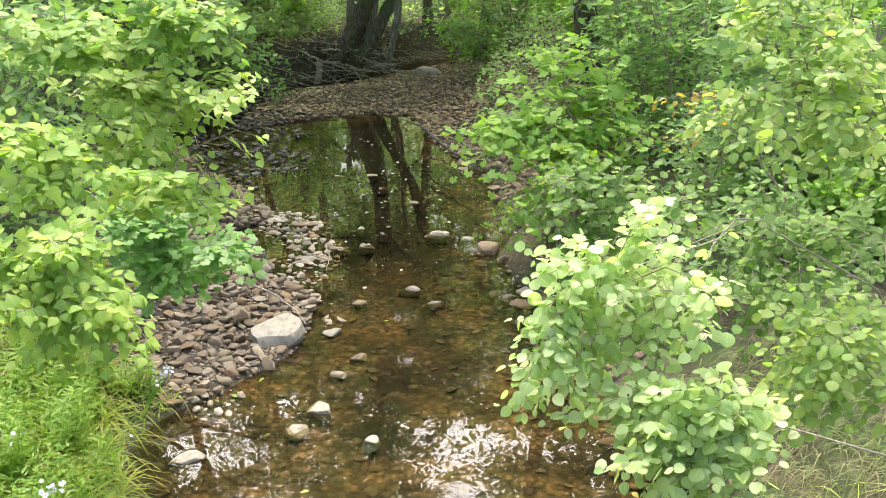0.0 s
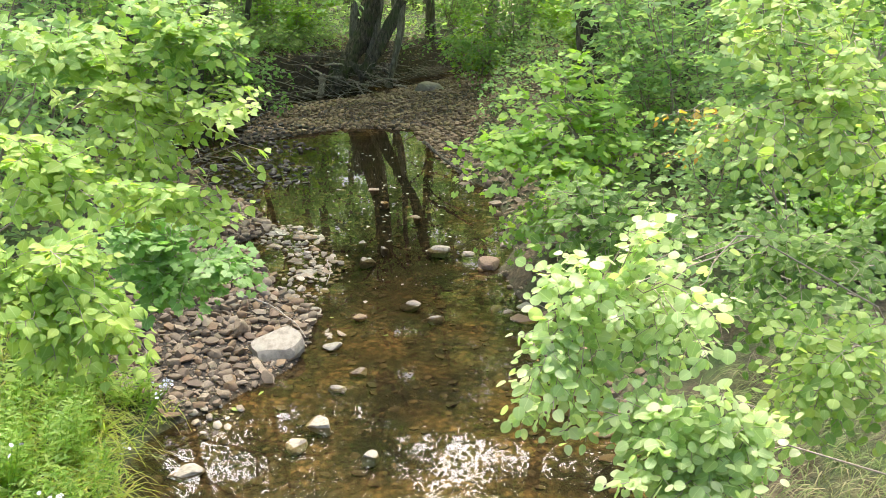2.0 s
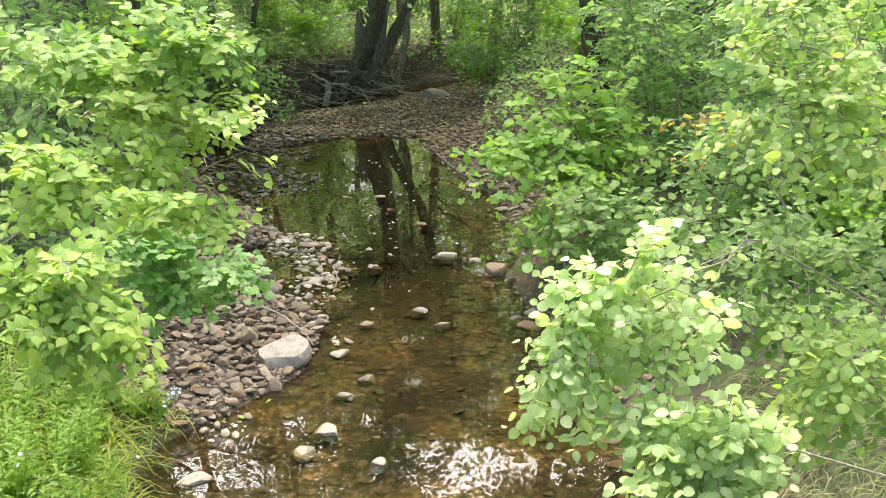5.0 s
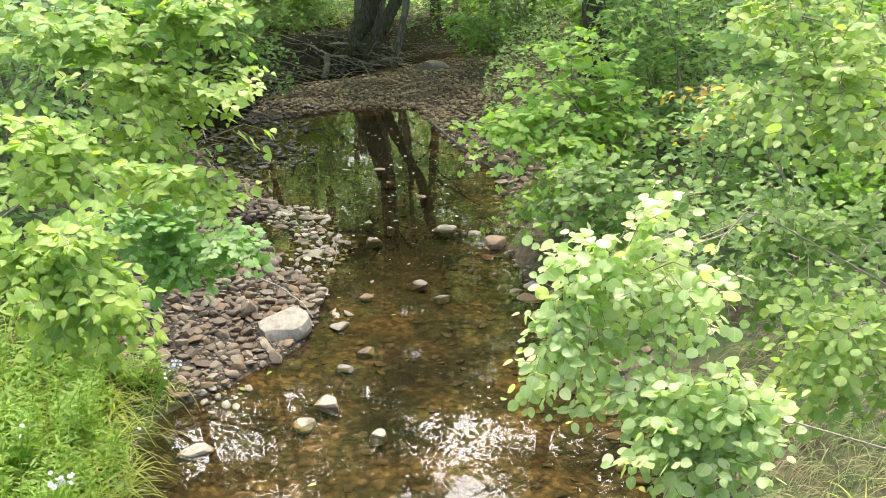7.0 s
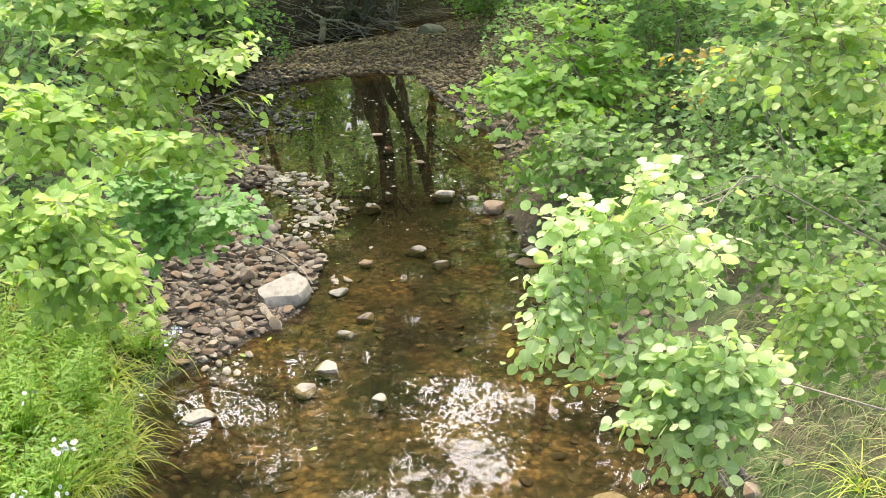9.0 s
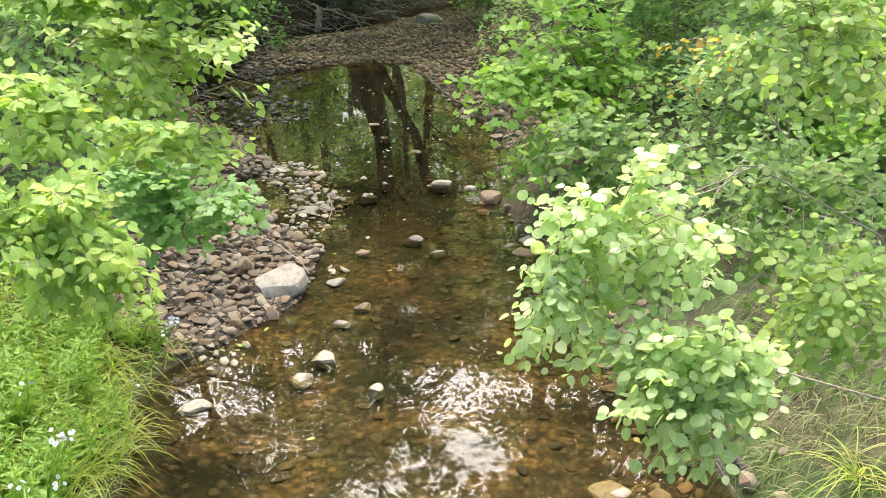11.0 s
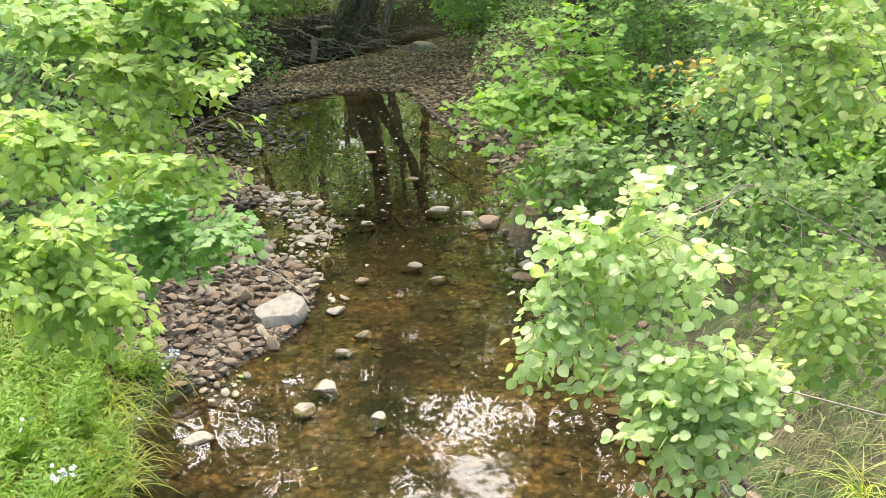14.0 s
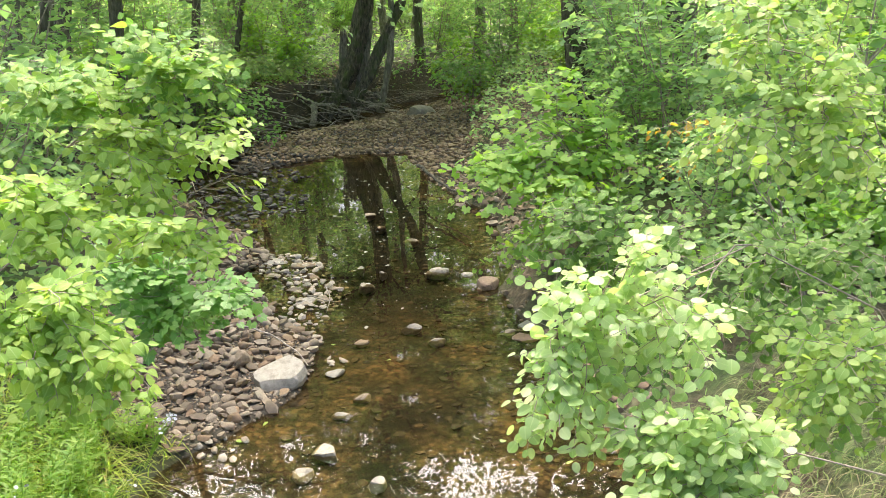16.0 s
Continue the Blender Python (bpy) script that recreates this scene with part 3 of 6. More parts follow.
def terrain(x, y):
    """Height, share of stream bed and share of bare stones at x, y."""
    x, y = np.asarray(x, float), np.asarray(y, float)
    xl, xr = np.interp(y, LEFT_Y, LEFT_X), np.interp(y, RIGHT_Y, RIGHT_X)
    w = wave_noise(x, y)
    pool = np.minimum(np.minimum(x - xl, xr - x), (18.2 - y) * 0.8) + 0.05 * w
    cd = channel_distance(x, y)
    s = np.maximum(pool, np.interp(y, [18, 20.5], [0.6, 0.42]) - cd)
    left_bank = smooth((y - 5.9) / 0.8) * smooth((14.5 - y) / 2.0) * smooth((x + 3.7) / 1.2) * (x < 0)
    bar_right = np.interp(y, [13.5, 15, 18, 22, 27, 29], [0.9, 0.9, 1.5, 2.2, 2.8, 2.8])
    chan_x = np.interp(y, CHANNEL[1:9, 1], CHANNEL[1:9, 0])
    bar = smooth((y - 13.5) / 1.5) * smooth((29 - y) / 2.5) * smooth((bar_right - x) / 1.0) * smooth((x - chan_x + np.interp(y, [18, 20], [1.2, 0.35])) / 0.3)
    stones = np.maximum(left_bank, bar)
    d = np.clip(-s, 0, None)
    steep = 0.15 * smooth(d / 0.25) + 0.75 * smooth((d - 0.1) / 1.5) + 0.012 * np.clip(d, 0, 60)
    cut = smooth((y - 18.5) / 1.5) * smooth((34 - y) / 3)
    steep = steep * (1 - cut) + cut * (0.95 * smooth(d / 0.55) + 0.012 * np.clip(d, 0, 60))
    gentle = 0.03 + 0.10 * np.clip(d, 0, 3.0)
    h_out = steep * (1 - stones) + gentle * stones + 0.03 * w * smooth(d / 0.5)
    depth = 0.04 + (0.11 + 0.17 * smooth((y - 8.0) / 2.5) * smooth((x + 2.7) / 0.8)) * smooth(np.clip(s, 0, None) / 1.0)
    shoal = smooth(1.6 - np.min([np.hypot(x - a, (y - b) * 0.7) / q for a, b, q in SHALLOWS], axis=0))
    h_in = -(depth * (1 - shoal) + 0.014 * shoal) + 0.02 * w * (1 - 0.8 * shoal)
    k = smooth(s / 0.16 + 0.5)
    return h_out * (1 - k) + h_in * k, smooth(s / 0.2 + 0.6), stones


def bank_mud_shade(x, y):
    """Share of bare dark mud, the undercut far bank below the trees; its tint also holds the hollow's shade."""
    far = smooth((y - 18.0) / 1.5) * smooth((32 - y) / 3) * smooth((1.5 - channel_distance(x, y)) / 0.5)
    return np.maximum(far, smooth((y - 8.0) / 1.5) * smooth((20 - y) / 1.5) * smooth((-2.9 - x) / 0.4) * smooth((x + 6.5) / 1.0))


def spread(lo, hi, step, far, growth=1.16):
    mid = list(np.arange(lo, hi, step))
    up, v, g = [], hi, step
    while v < far[1]:
        up.append(v)
        g *= growth
        v += g
    down, v, g = [], lo - step, step
    while v > far[0]:
        down.append(v)
        g *= growth
        v -= g
    return np.array(down[::-1] + mid + up)


def build_ground():
    xs, ys = spread(-5.0, 4.5, 0.075, (-600, 600)), spread(2.5, 29.0, 0.09, (-600, 900))
    X, Y = np.meshgrid(xs, ys)
    Z, bed, stones = terrain(X, Y)
    V = np.column_stack([X.ravel(), Y.ravel(), Z.ravel()])
    nx, ny = len(xs), len(ys)
    i = (np.arange(ny - 1)[:, None] * nx + np.arange(nx - 1)[None]).ravel()
    F = np.column_stack([i, i + 1, i + 1 + nx, i + nx])
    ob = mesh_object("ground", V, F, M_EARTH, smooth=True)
    col = ob.data.color_attributes.new("zone", "FLOAT_COLOR", "POINT")
    z = np.column_stack([bed.ravel(), stones.ravel(), bank_mud_shade(X, Y).ravel(), np.ones(len(V))])
    col.data.foreach_set("color", z.astype(np.float32).ravel())
    return tagged(ob, "dark forest soil with leaf litter and a brown stony stream bed", "ground", kind="structure")


ground = build_ground()
wx, wy = np.meshgrid(np.linspace(-8, 10, 37), np.linspace(-8, 36, 89))
wi = (np.arange(88)[:, None] * 37 + np.arange(36)[None]).ravel()
water = mesh_object("water", np.column_stack([wx.ravel(), wy.ravel(), np.zeros(wx.size)]), np.column_stack([wi, wi + 1, wi + 38, wi + 37]), M_WATER)
tagged(water, "shallow clear brown stream water, calm with reflections", "water", kind="structure")
water.visible_shadow = False

# ---- stones ----


def rock_shape(seed, sub=2, flat=0.6, rough=0.16, cut=0.35, top=0.0):
    """A water-worn stone about 1 across: a lumpy ball, flattened and dressed by a few planes."""
    r = random.Random(seed)
    bm = bmesh.new()
    bmesh.ops.create_icosphere(bm, subdivisions=sub, radius=0.5)
    off = Vector((r.uniform(0, 90), r.uniform(0, 90), r.uniform(0, 90)))
    planes = [(Vector((r.gauss(0, 1), r.gauss(0, 1), r.gauss(0, 0.8))).normalized(), r.uniform(cut * 0.85, 0.44)) for _ in range(9)]
    planes.append((Vector((r.gauss(0, 0.15), r.gauss(0, 0.15), 1)).normalized(), top or r.uniform(cut * 0.8, 0.4)))
    for v in bm.verts:
        p = v.co.copy()
        p *= 1 + rough * 2 * noise.noise(p * 2.2 + off) + rough * 0.5 * noise.noise(p * 6 + off)
        for n, d in planes:
            over = p.dot(n) - d
            if over > 0:
                p -= n * over * 0.94
        v.co = Vector((p.x * r.uniform(0.98, 1.02), p.y * 0.8, p.z * flat))
    V = np.array([v.co[:] for v in bm.verts])
    F = np.array([[v.index for v in f.verts] for f in bm.faces])
    bm.free()
    return V, F


ROCKS = [rock_shape(i, 2, 0.40 + 0.06 * (i % 4), 0.15, 0.22) for i in range(10)]
SMOOTH = [rock_shape(90 + i, 2, 0.45 + 0.05 * (i % 3), 0.14, 0.40) for i in range(8)]
PEBBLES = [rock_shape(50 + i, 1, 0.46 + 0.07 * (i % 3), 0.12, 0.40) for i in range(8)]


def scatter(n, box, keep, size, gap=0.75, tries=8):
    """Places in the box, tested by keep(x, y), that leave each other room; big stones first."""
    cell, grid, out = 0.25, {}, []
    sizes = np.sort(rng.uniform(0, 1, n) ** 2.2)[::-1] * (size[1] - size[0]) + size[0]
    cx, cy = rng.uniform(box[0], box[1], (n, tries)), rng.uniform(box[2], box[3], (n, tries))
    good = keep(cx, cy)
    for i in range(n):
        s = float(sizes[i])
        for k in np.flatnonzero(good[i]):
            x, y = float(cx[i, k]), float(cy[i, k])
            c = (int(x // cell), int(y // cell))
            if all((x - a) ** 2 + (y - b) ** 2 > (gap * (s + t) / 2) ** 2 for p in (-1, 0, 1) for q in (-1, 0, 1) for a, b, t in grid.get((c[0] + p, c[1] + q), ())):
                grid.setdefault(c, []).append((x, y, s))
                out.append((x, y, s))
                break
    return np.array(out)


def stone_pose(x, y, z, s, sink, tilt=14):
    return Matrix.Translation((x, y, z + s * sink)) @ pose(0, 0, 0, rng.normal(0, tilt), rng.normal(0, tilt), rng.uniform(0, 360)) @ Matrix.Diagonal((s, s * rng.uniform(0.8, 1.1), s * rng.uniform(0.8, 1.2), 1))


def stone_field(name, spots, mat, label, own, shapes, sink=0.12, near=(0, 6), level=-9.0):
    """A bed of stones: those nearest to a spot on the bank as objects, the rest joined."""
    order = np.argsort(np.hypot(spots[:, 0] - near[0], spots[:, 1] - near[1]))
    height = np.maximum(terrain(spots[:, 0], spots[:, 1])[0], level)
    packs = []
    for k in order[own:]:
        x, y, s = spots[k]
        m = np.array(stone_pose(x, y, height[k], s, sink))
        V, F = PEBBLES[rng.integers(len(PEBBLES))]
        packs.append((V @ m[:3, :3].T + m[:3, 3], F))
    V, F, _ = join(packs)
    root = tagged(mesh_object(name, V, F, mat, smooth=True, sharp=55), label, "stones", kind="stuff")
    made = {}
    for k in order[:own]:
        x, y, s = spots[k]
        i = int(rng.integers(len(shapes)))
        if i not in made:
            ob = mesh_object("stone", *shapes[i], mat, root, smooth=True, sharp=34)
            made[i] = ob.data
        else:
            ob = new("stone", made[i])
            ob.parent = root
        ob.matrix_basis = stone_pose(x, y, height[k], s, sink)
    return root


def on_left(x, y):
    z, bed, st = terrain(x, y)
    return (st > 0.35) & (bed < 0.6) & (z > -0.004) & (y < 14.2) & (x < 0) & ((x > -2.7) | (y < 12.6))


def on_bar(x, y):
    z, bed, st = terrain(x, y)
    return (st > 0.3) & (z > -0.03) & (y >= 13.6) & ((x > -2.6) | (y > 17.4))


def in_riffle(x, y):
    z, bed, st = terrain(x, y)
    return ((channel_distance(x, y) < 1.0) | ((x < -2.5 - 0.25 * np.sin(3 * y)) & (x > -4.8) & (y > 12.6) & (y < 18))) & (y < 21)


def on_bed(x, y):
    z, bed, st = terrain(x, y)
    return (z < -0.03) & (y < 15)


def in_shallows(x, y):
    z, bed, st = terrain(x, y)
    d = np.min([np.hypot(x - a, (y - b) * 0.7) / r for a, b, r in SHALLOWS], axis=0)
    return (d < 1) & (z < 0.02) & (z > -0.35)


def on_right(x, y):
    z, bed, st = terrain(x, y)
    return (z > -0.08) & (z < 0.22) & (x > 0)


stone_field("cobble_bank", scatter(3600, (-3.8, -0.8, 5.6, 14.4), on_left, (0.035, 0.18), 0.6), M_STONE, "brown and grey river cobbles lying dry on the stream bank", 300, ROCKS, near=(-1.6, 6.5))
stone_field("pebbles", scatter(5200, (-3.6, -0.8, 5.6, 13.0), on_left, (0.02, 0.05), 0.7, 3), M_STONE, "small grey and brown pebbles filling the stream bank", 0, ROCKS, near=(-1.6, 6.5))
stone_field("gravel_bar", scatter(9000, (-5.0, 2.8, 13.6, 28.5), on_bar, (0.04, 0.17), 0.6), M_STONE_FAR, "brown cobble bar across the stream", 300, SMOOTH, near=(-1.2, 17))
stone_field("wet_stones", scatter(1500, (-5.4, -2.0, 12.0, 21), in_riffle, (0.05, 0.19), 0.66), M_STONE_WET, "dark wet cobbles in a shallow riffle", 160, SMOOTH, sink=0.12, near=(-3.2, 14.5), level=-0.025)
stone_field("bed_stones", scatter(1700, (-2.6, 1.9, 3.5, 14), on_bed, (0.03, 0.15), 0.8, 6), M_STONE_BED, "brown algae-covered stones under the stream water", 220, SMOOTH, sink=0.02, near=(-0.4, 5))
stone_field("shallow_stones", scatter(700, (-2.4, -0.6, 5.6, 13.8), in_shallows, (0.035, 0.14), 0.72), M_STONE_SHALLOW, "pale and grey pebbles breaking the water at the shallow edge", 200, ROCKS, sink=0.16, near=(-1.2, 8.5))
stone_field("margin_stones", scatter(260, (0.3, 2.2, 4.0, 16), on_right, (0.06, 0.26)), M_STONE, "grey cobbles along the shaded water's edge", 120, ROCKS, near=(1.0, 8.5))


def boulder(name, x, y, s, mat, label, seed, turn=0.0, sink=0.15, flat=0.55, wide=0.8, tilt=(0, 0), cut=0.3, group="", top=0.0):
    V, F = rock_shape(seed, 3, flat, 0.12, cut, top)
    ob = tagged(mesh_object(name, V, F, mat, smooth=True, sharp=22), label, "stone", group)
    z = float(terrain(x, y)[0])
    if group:
        low, high = float(V[:, 2].min()), float(V[:, 2].max())
        tall = (0.3 * sink * s + 0.008 - z + 0.02) / (high - low)
        ob.matrix_basis = Matrix.Translation((x, y, z - 0.02 - low * tall)) @ pose(0, 0, 0, 0, 0, turn) @ Matrix.Diagonal((s * 1.65, s * 1.5, tall, 1))
        return ob
    ob.matrix_basis = Matrix.Translation((x, y, max(z, -0.12) + s * sink)) @ pose(0, 0, 0, tilt[0], tilt[1], turn) @ Matrix.Diagonal((s, s * wide / 0.8, s, 1))
    return ob


boulder("boulder", *(-1.39, 7.44), 0.52, M_STONE_PALE, "large flat pale grey boulder at the water's edge", 14, 4, 0.14, 0.75, 0.95, (16, 3), 0.34, top=0.13)
boulder("boulder", *(0.63, 9.89), 0.33, M_STONE_BROWN, "reddish brown angular boulder at the water's edge", 5, 0, 0.2, 0.6, 0.8, (10, 5))
boulder("boulder", *(1.39, 9.61), 0.45, M_STONE_BROWN, "grey-brown boulder half hidden under leaves", 6, 30, 0.2, 0.7)
boulder("boulder", *(-0.25, 22.08), 0.80, M_STONE_PALE, "pale grey boulder on the cobble bar", 7, 15, 0.12, 0.5)
boulder("boulder", *(1.11, 8.22), 0.24, M_STONE, "grey rounded boulder beside the water", 8, 70, 0.2, 0.7)
boulder("boulder", *(-1.79, 7.68), 0.24, M_STONE, "brown pointed stone standing among cobbles", 9, 70, 0.3, 0.9, 0.7, (25, 20))
boulder("boulder", *(1.05, 4.57), 0.29, M_STONE_PALE, "pale flat slab of stone in shallow water", 11, 160, 0.30, 0.6, 0.8, (6, 10), 0.3, top=0.16)
IN_STREAM = [(-0.48, 5.78, 0.1), (-1.75, 5.54, 0.17), (-1.03, 5.94, 0.13), (-0.90, 6.24, 0.17), (-0.83, 6.86, 0.11), (-0.67, 7.16, 0.11), (-0.96, 7.68, 0.15),
             (-1.24, 8.47, 0.15), (-0.26, 8.73, 0.15), (-0.76, 8.37, 0.11), (-0.81, 10.11, 0.13), (-0.93, 10.76, 0.09), (-0.65, 10.58, 0.09), (0.01, 10.53, 0.2), (0.39, 10.36, 0.15)]
for i, (x, y, s) in enumerate(IN_STREAM):
    boulder("stone", x, y, s, M_STONE_PALE if i not in (5, 9) else M_STONE, "small pale stone standing out of the stream water", 20 + i, 40 * i, 0.40, 0.8, 0.8, (0, 0), 0.3, "stones in the stream")
MORE = [(-1.46, 13.35, 0.11), (-0.99, 13.35, 0.17), (-1.47, 10.47, 0.13), (-1.64, 10.05, 0.16), (-1.43, 9.66, 0.2), (-1.28, 9.70, 0.14), (-1.18, 10.03, 0.1), (-1.53, 9.68, 0.12),
        (0.93, 8.63, 0.2), (0.85, 8.37, 0.2), (0.72, 8.52, 0.12), (-2.00, 10.62, 0.16), (-2.10, 11.15, 0.24), (-1.67, 10.96, 0.2), (-0.77, 12.65, 0.14), (-0.32, 11.90, 0.16), (-0.01, 8.37, 0.12)]
for i, (x, y, s) in enumerate(MORE):
    boulder("stone", x, y, s, M_STONE if i % 4 else M_STONE_PALE, "grey river stone standing in the stream", 60 + i, 57 * i, 0.18, 0.7, 0.8, (0, 0), 0.3, "stones in the stream")

# ---- trees ----


def tree(name, at, height, radius, lean, label, crown_from, crown_r, leaves, leaf, seed, bark=None, limbs=12, spread_up=0.35, bend=0.0, sides=12):
    """A forest tree: tapered, slightly crooked trunk with flared roots, limbs and a loose crown of leaf sprays."""
    r = np.random.default_rng(seed)
    root = thing(name, at, label, "tree")
    bark = bark or M_BARK
    n = 20
    t = np.linspace(0, 1, n) ** 1.5
    line = np.column_stack([lean[0] * height * t ** 1.1, lean[1] * height * t ** 1.1, height * t])
    line[:, 0] += bend * (1 - np.exp(-line[:, 2] / 1.4))
    line[1:, :2] += np.cumsum(r.normal(0, 0.010 * height / n * 4, (n - 1, 2)), 0)
    line[0, 2] -= 0.3
    rad = radius * (1 - 0.85 * t) * (1 + 0.45 * np.exp(-t * height / 0.3))
    if sides > 16:
        step = np.linspace(0, n - 1, 90)
        line, rad = np.column_stack([np.interp(step, np.arange(n), line[:, i]) for i in range(3)]), np.interp(step, np.arange(n), rad)
    V, F = tube(line, rad, sides)
    rows = len(line)
    th, zz = np.tile(np.arange(sides) * 2 * math.pi / sides, rows), np.repeat(line[:, 2], sides)
    ridge = 0.07 * np.sin(3 * th + 0.5 * zz + seed) + 0.05 * np.sin(7 * th + 0.9 * zz) + r.normal(0, 0.035 if sides > 16 else 0.015, len(V))
    V = V + (V - np.repeat(line, sides, axis=0)) * ridge[:, None]
    mesh_object("trunk", V, F, bark, root, smooth=True)
    wood, P, A, N, S = [], [], [], [], []
    for i in range(limbs):
        s = crown_from + (1 - crown_from) * (i + r.uniform(0, 0.8)) / limbs
        p, d = along(line, [min(s, 0.985)])
        a = r.uniform(0, 2 * math.pi)
        reach = crown_r * r.uniform(0.55, 1.1) * (1.15 - 0.7 * (s - crown_from) / (1 - crown_from))
        end = p[0] + np.array([math.cos(a) * reach, math.sin(a) * reach, reach * r.uniform(0.0, 2 * spread_up)])
        lb = bow(p[0], end, 0.1 * reach, 6)
        wood.append(tube(lb, np.linspace(radius * 0.22 * (1.1 - s) + 0.012, 0.006, 6), 5))
        m = max(3, leaves // limbs // 22)
        Q, D = along(lb, np.linspace(0.25, 1.0, m))
        for q, dd in zip(Q, D):
            v = unit(dd + r.normal(0, 0.7, 3) * (1, 1, 0.45))
            ln = r.uniform(0.35, 0.9) * crown_r * 0.42
            tw = np.array([q, q + v * ln * 0.5, q + v * ln + (0, 0, -0.12 * ln)])
            c, e = along(tw, r.uniform(0.05, 1, 22))
            P.append(c + r.normal(0, 0.10 * crown_r * 0.5, (22, 3)) * (1, 1, 0.4))
            A.append(e + r.normal(0, 0.9, (22, 3)) * (1, 1, 0.4))
            N.append(np.array([0, 0, 1.0]) + r.normal(0, 0.45, (22, 3)))
            S.append(leaf * r.uniform(0.6, 1.25, 22))
    V, F, _ = join(wood)
    tagged(mesh_object("limb", V, F, bark, root, smooth=True), kind="stuff")
    V, F, U = place_leaves(LEAF_FAR, np.concatenate(P), np.concatenate(A), np.concatenate(N), np.concatenate(S))
    tagged(mesh_object("crown", V, F, M_FOREST, root, U, True), kind="stuff")
    return root


def gz(x, y):
    return float(terrain(x, y)[0])


def thicket(name, at, height, width, leaves, leaf, seed, mat, label, template=LEAF_FAR, group="undergrowth", twigs=True):
    """A loose forest bush: stems fanning from the base with layered sprays of leaves."""
    r = np.random.default_rng(seed)
    root = thing(name, at, label, "bush", group)
    wood, P, A, N, S = [], [], [], [], []
    stems = 11
    for i in range(stems):
        a = r.uniform(0, 2 * math.pi)
        rr = width * math.sqrt(r.uniform(0.02, 1)) * 0.5
        end = np.array([math.cos(a) * rr, math.sin(a) * rr, height * r.uniform(0.45, 1.0)])
        ln = bow((r.normal(0, 0.08), r.normal(0, 0.08), -0.1), end, 0.1, 7)
        wood.append(tube(ln, np.linspace(0.02, 0.004, 7), 4))
        m = max(3, leaves // stems // 14)
        Q, D = along(ln, np.linspace(0.2, 1.0, m))
        for q, d in zip(Q, D):
            b = r.uniform(0, 2 * math.pi)
            v = unit(np.array([math.cos(b), math.sin(b), r.normal(0.12, 0.2)]))
            L = r.uniform(0.25, 0.6) * width * 0.42
            tw = np.array([q, q + v * L * 0.5, q + v * L + (0, 0, -0.15 * L)])
            if twigs:
                wood.append(tube(tw, [0.005, 0.003, 0.001], 3))
            c, e = along(tw, r.uniform(0.1, 1, 14))
            P.append(c + r.normal(0, leaf * 0.6, (14, 3)) * (1, 1, 0.5))
            A.append(e + r.normal(0, 0.8, (14, 3)) * (1, 1, 0.4))
            N.append(np.array([0, -0.2, 1.0]) + r.normal(0, 0.4, (14, 3)))
            S.append(leaf * r.uniform(0.6, 1.25, 14))
    V, F, _ = join(wood)
    tagged(mesh_object("stem", V, F, M_TWIG, root, smooth=True), kind="stuff")
    V, F, U = place_leaves(template, np.concatenate(P), np.concatenate(A), np.concatenate(N), np.concatenate(S))
    tagged(mesh_object("foliage", V, F, mat, root, U, True), kind="stuff")
    return root


# the twin-stemmed tree on the far bank, over its washed-out roots
TREE = (-2.7, 23.1, 0.45)


def lumpy_stem(path, r0, r1, seed, top=None, sides=22, rows=80, flute=0.16):
    """A gnarled stem along a path: fluted, knobbly, thinning from r0 to r1; top: a ragged broken end."""
    P = np.asarray(path, float)
    t = np.concatenate([[0], np.cumsum(np.linalg.norm(np.diff(P, axis=0), axis=1))])
    f = np.linspace(0, t[-1], rows)
    Q = np.column_stack([np.interp(f, t, P[:, i]) for i in range(3)])
    for _ in range(4):
        Q[1:-1] = (Q[:-2] + 2 * Q[1:-1] + Q[2:]) / 4
    V, F = tube(Q, np.interp(f, [0, t[-1] * 0.3, t[-1]], [r0, r0 * 0.72 + r1 * 0.28, r1]), sides)
    C = np.repeat(Q, sides, axis=0)
    th, along_f = np.tile(np.arange(sides) * 2 * math.pi / sides, rows), np.repeat(f, sides)
    k = 1 + flute * np.sin(3 * th + 0.8 * along_f + seed) + 0.5 * flute * np.sin(7 * th - 0.5 * along_f)
    k += np.array([0.42 * noise.noise((v[0] * 2.6 + seed, v[1] * 2.6, v[2] * 1.5)) + 0.22 * noise.noise((v[0] * 9 + seed, v[1] * 9, v[2] * 4)) for v in V])
    V = C + (V - C) * k[:, None]
    if top:
        r = np.random.default_rng(seed)
        V[-sides:, 2] += r.uniform(-top, top, sides)
    return V, F


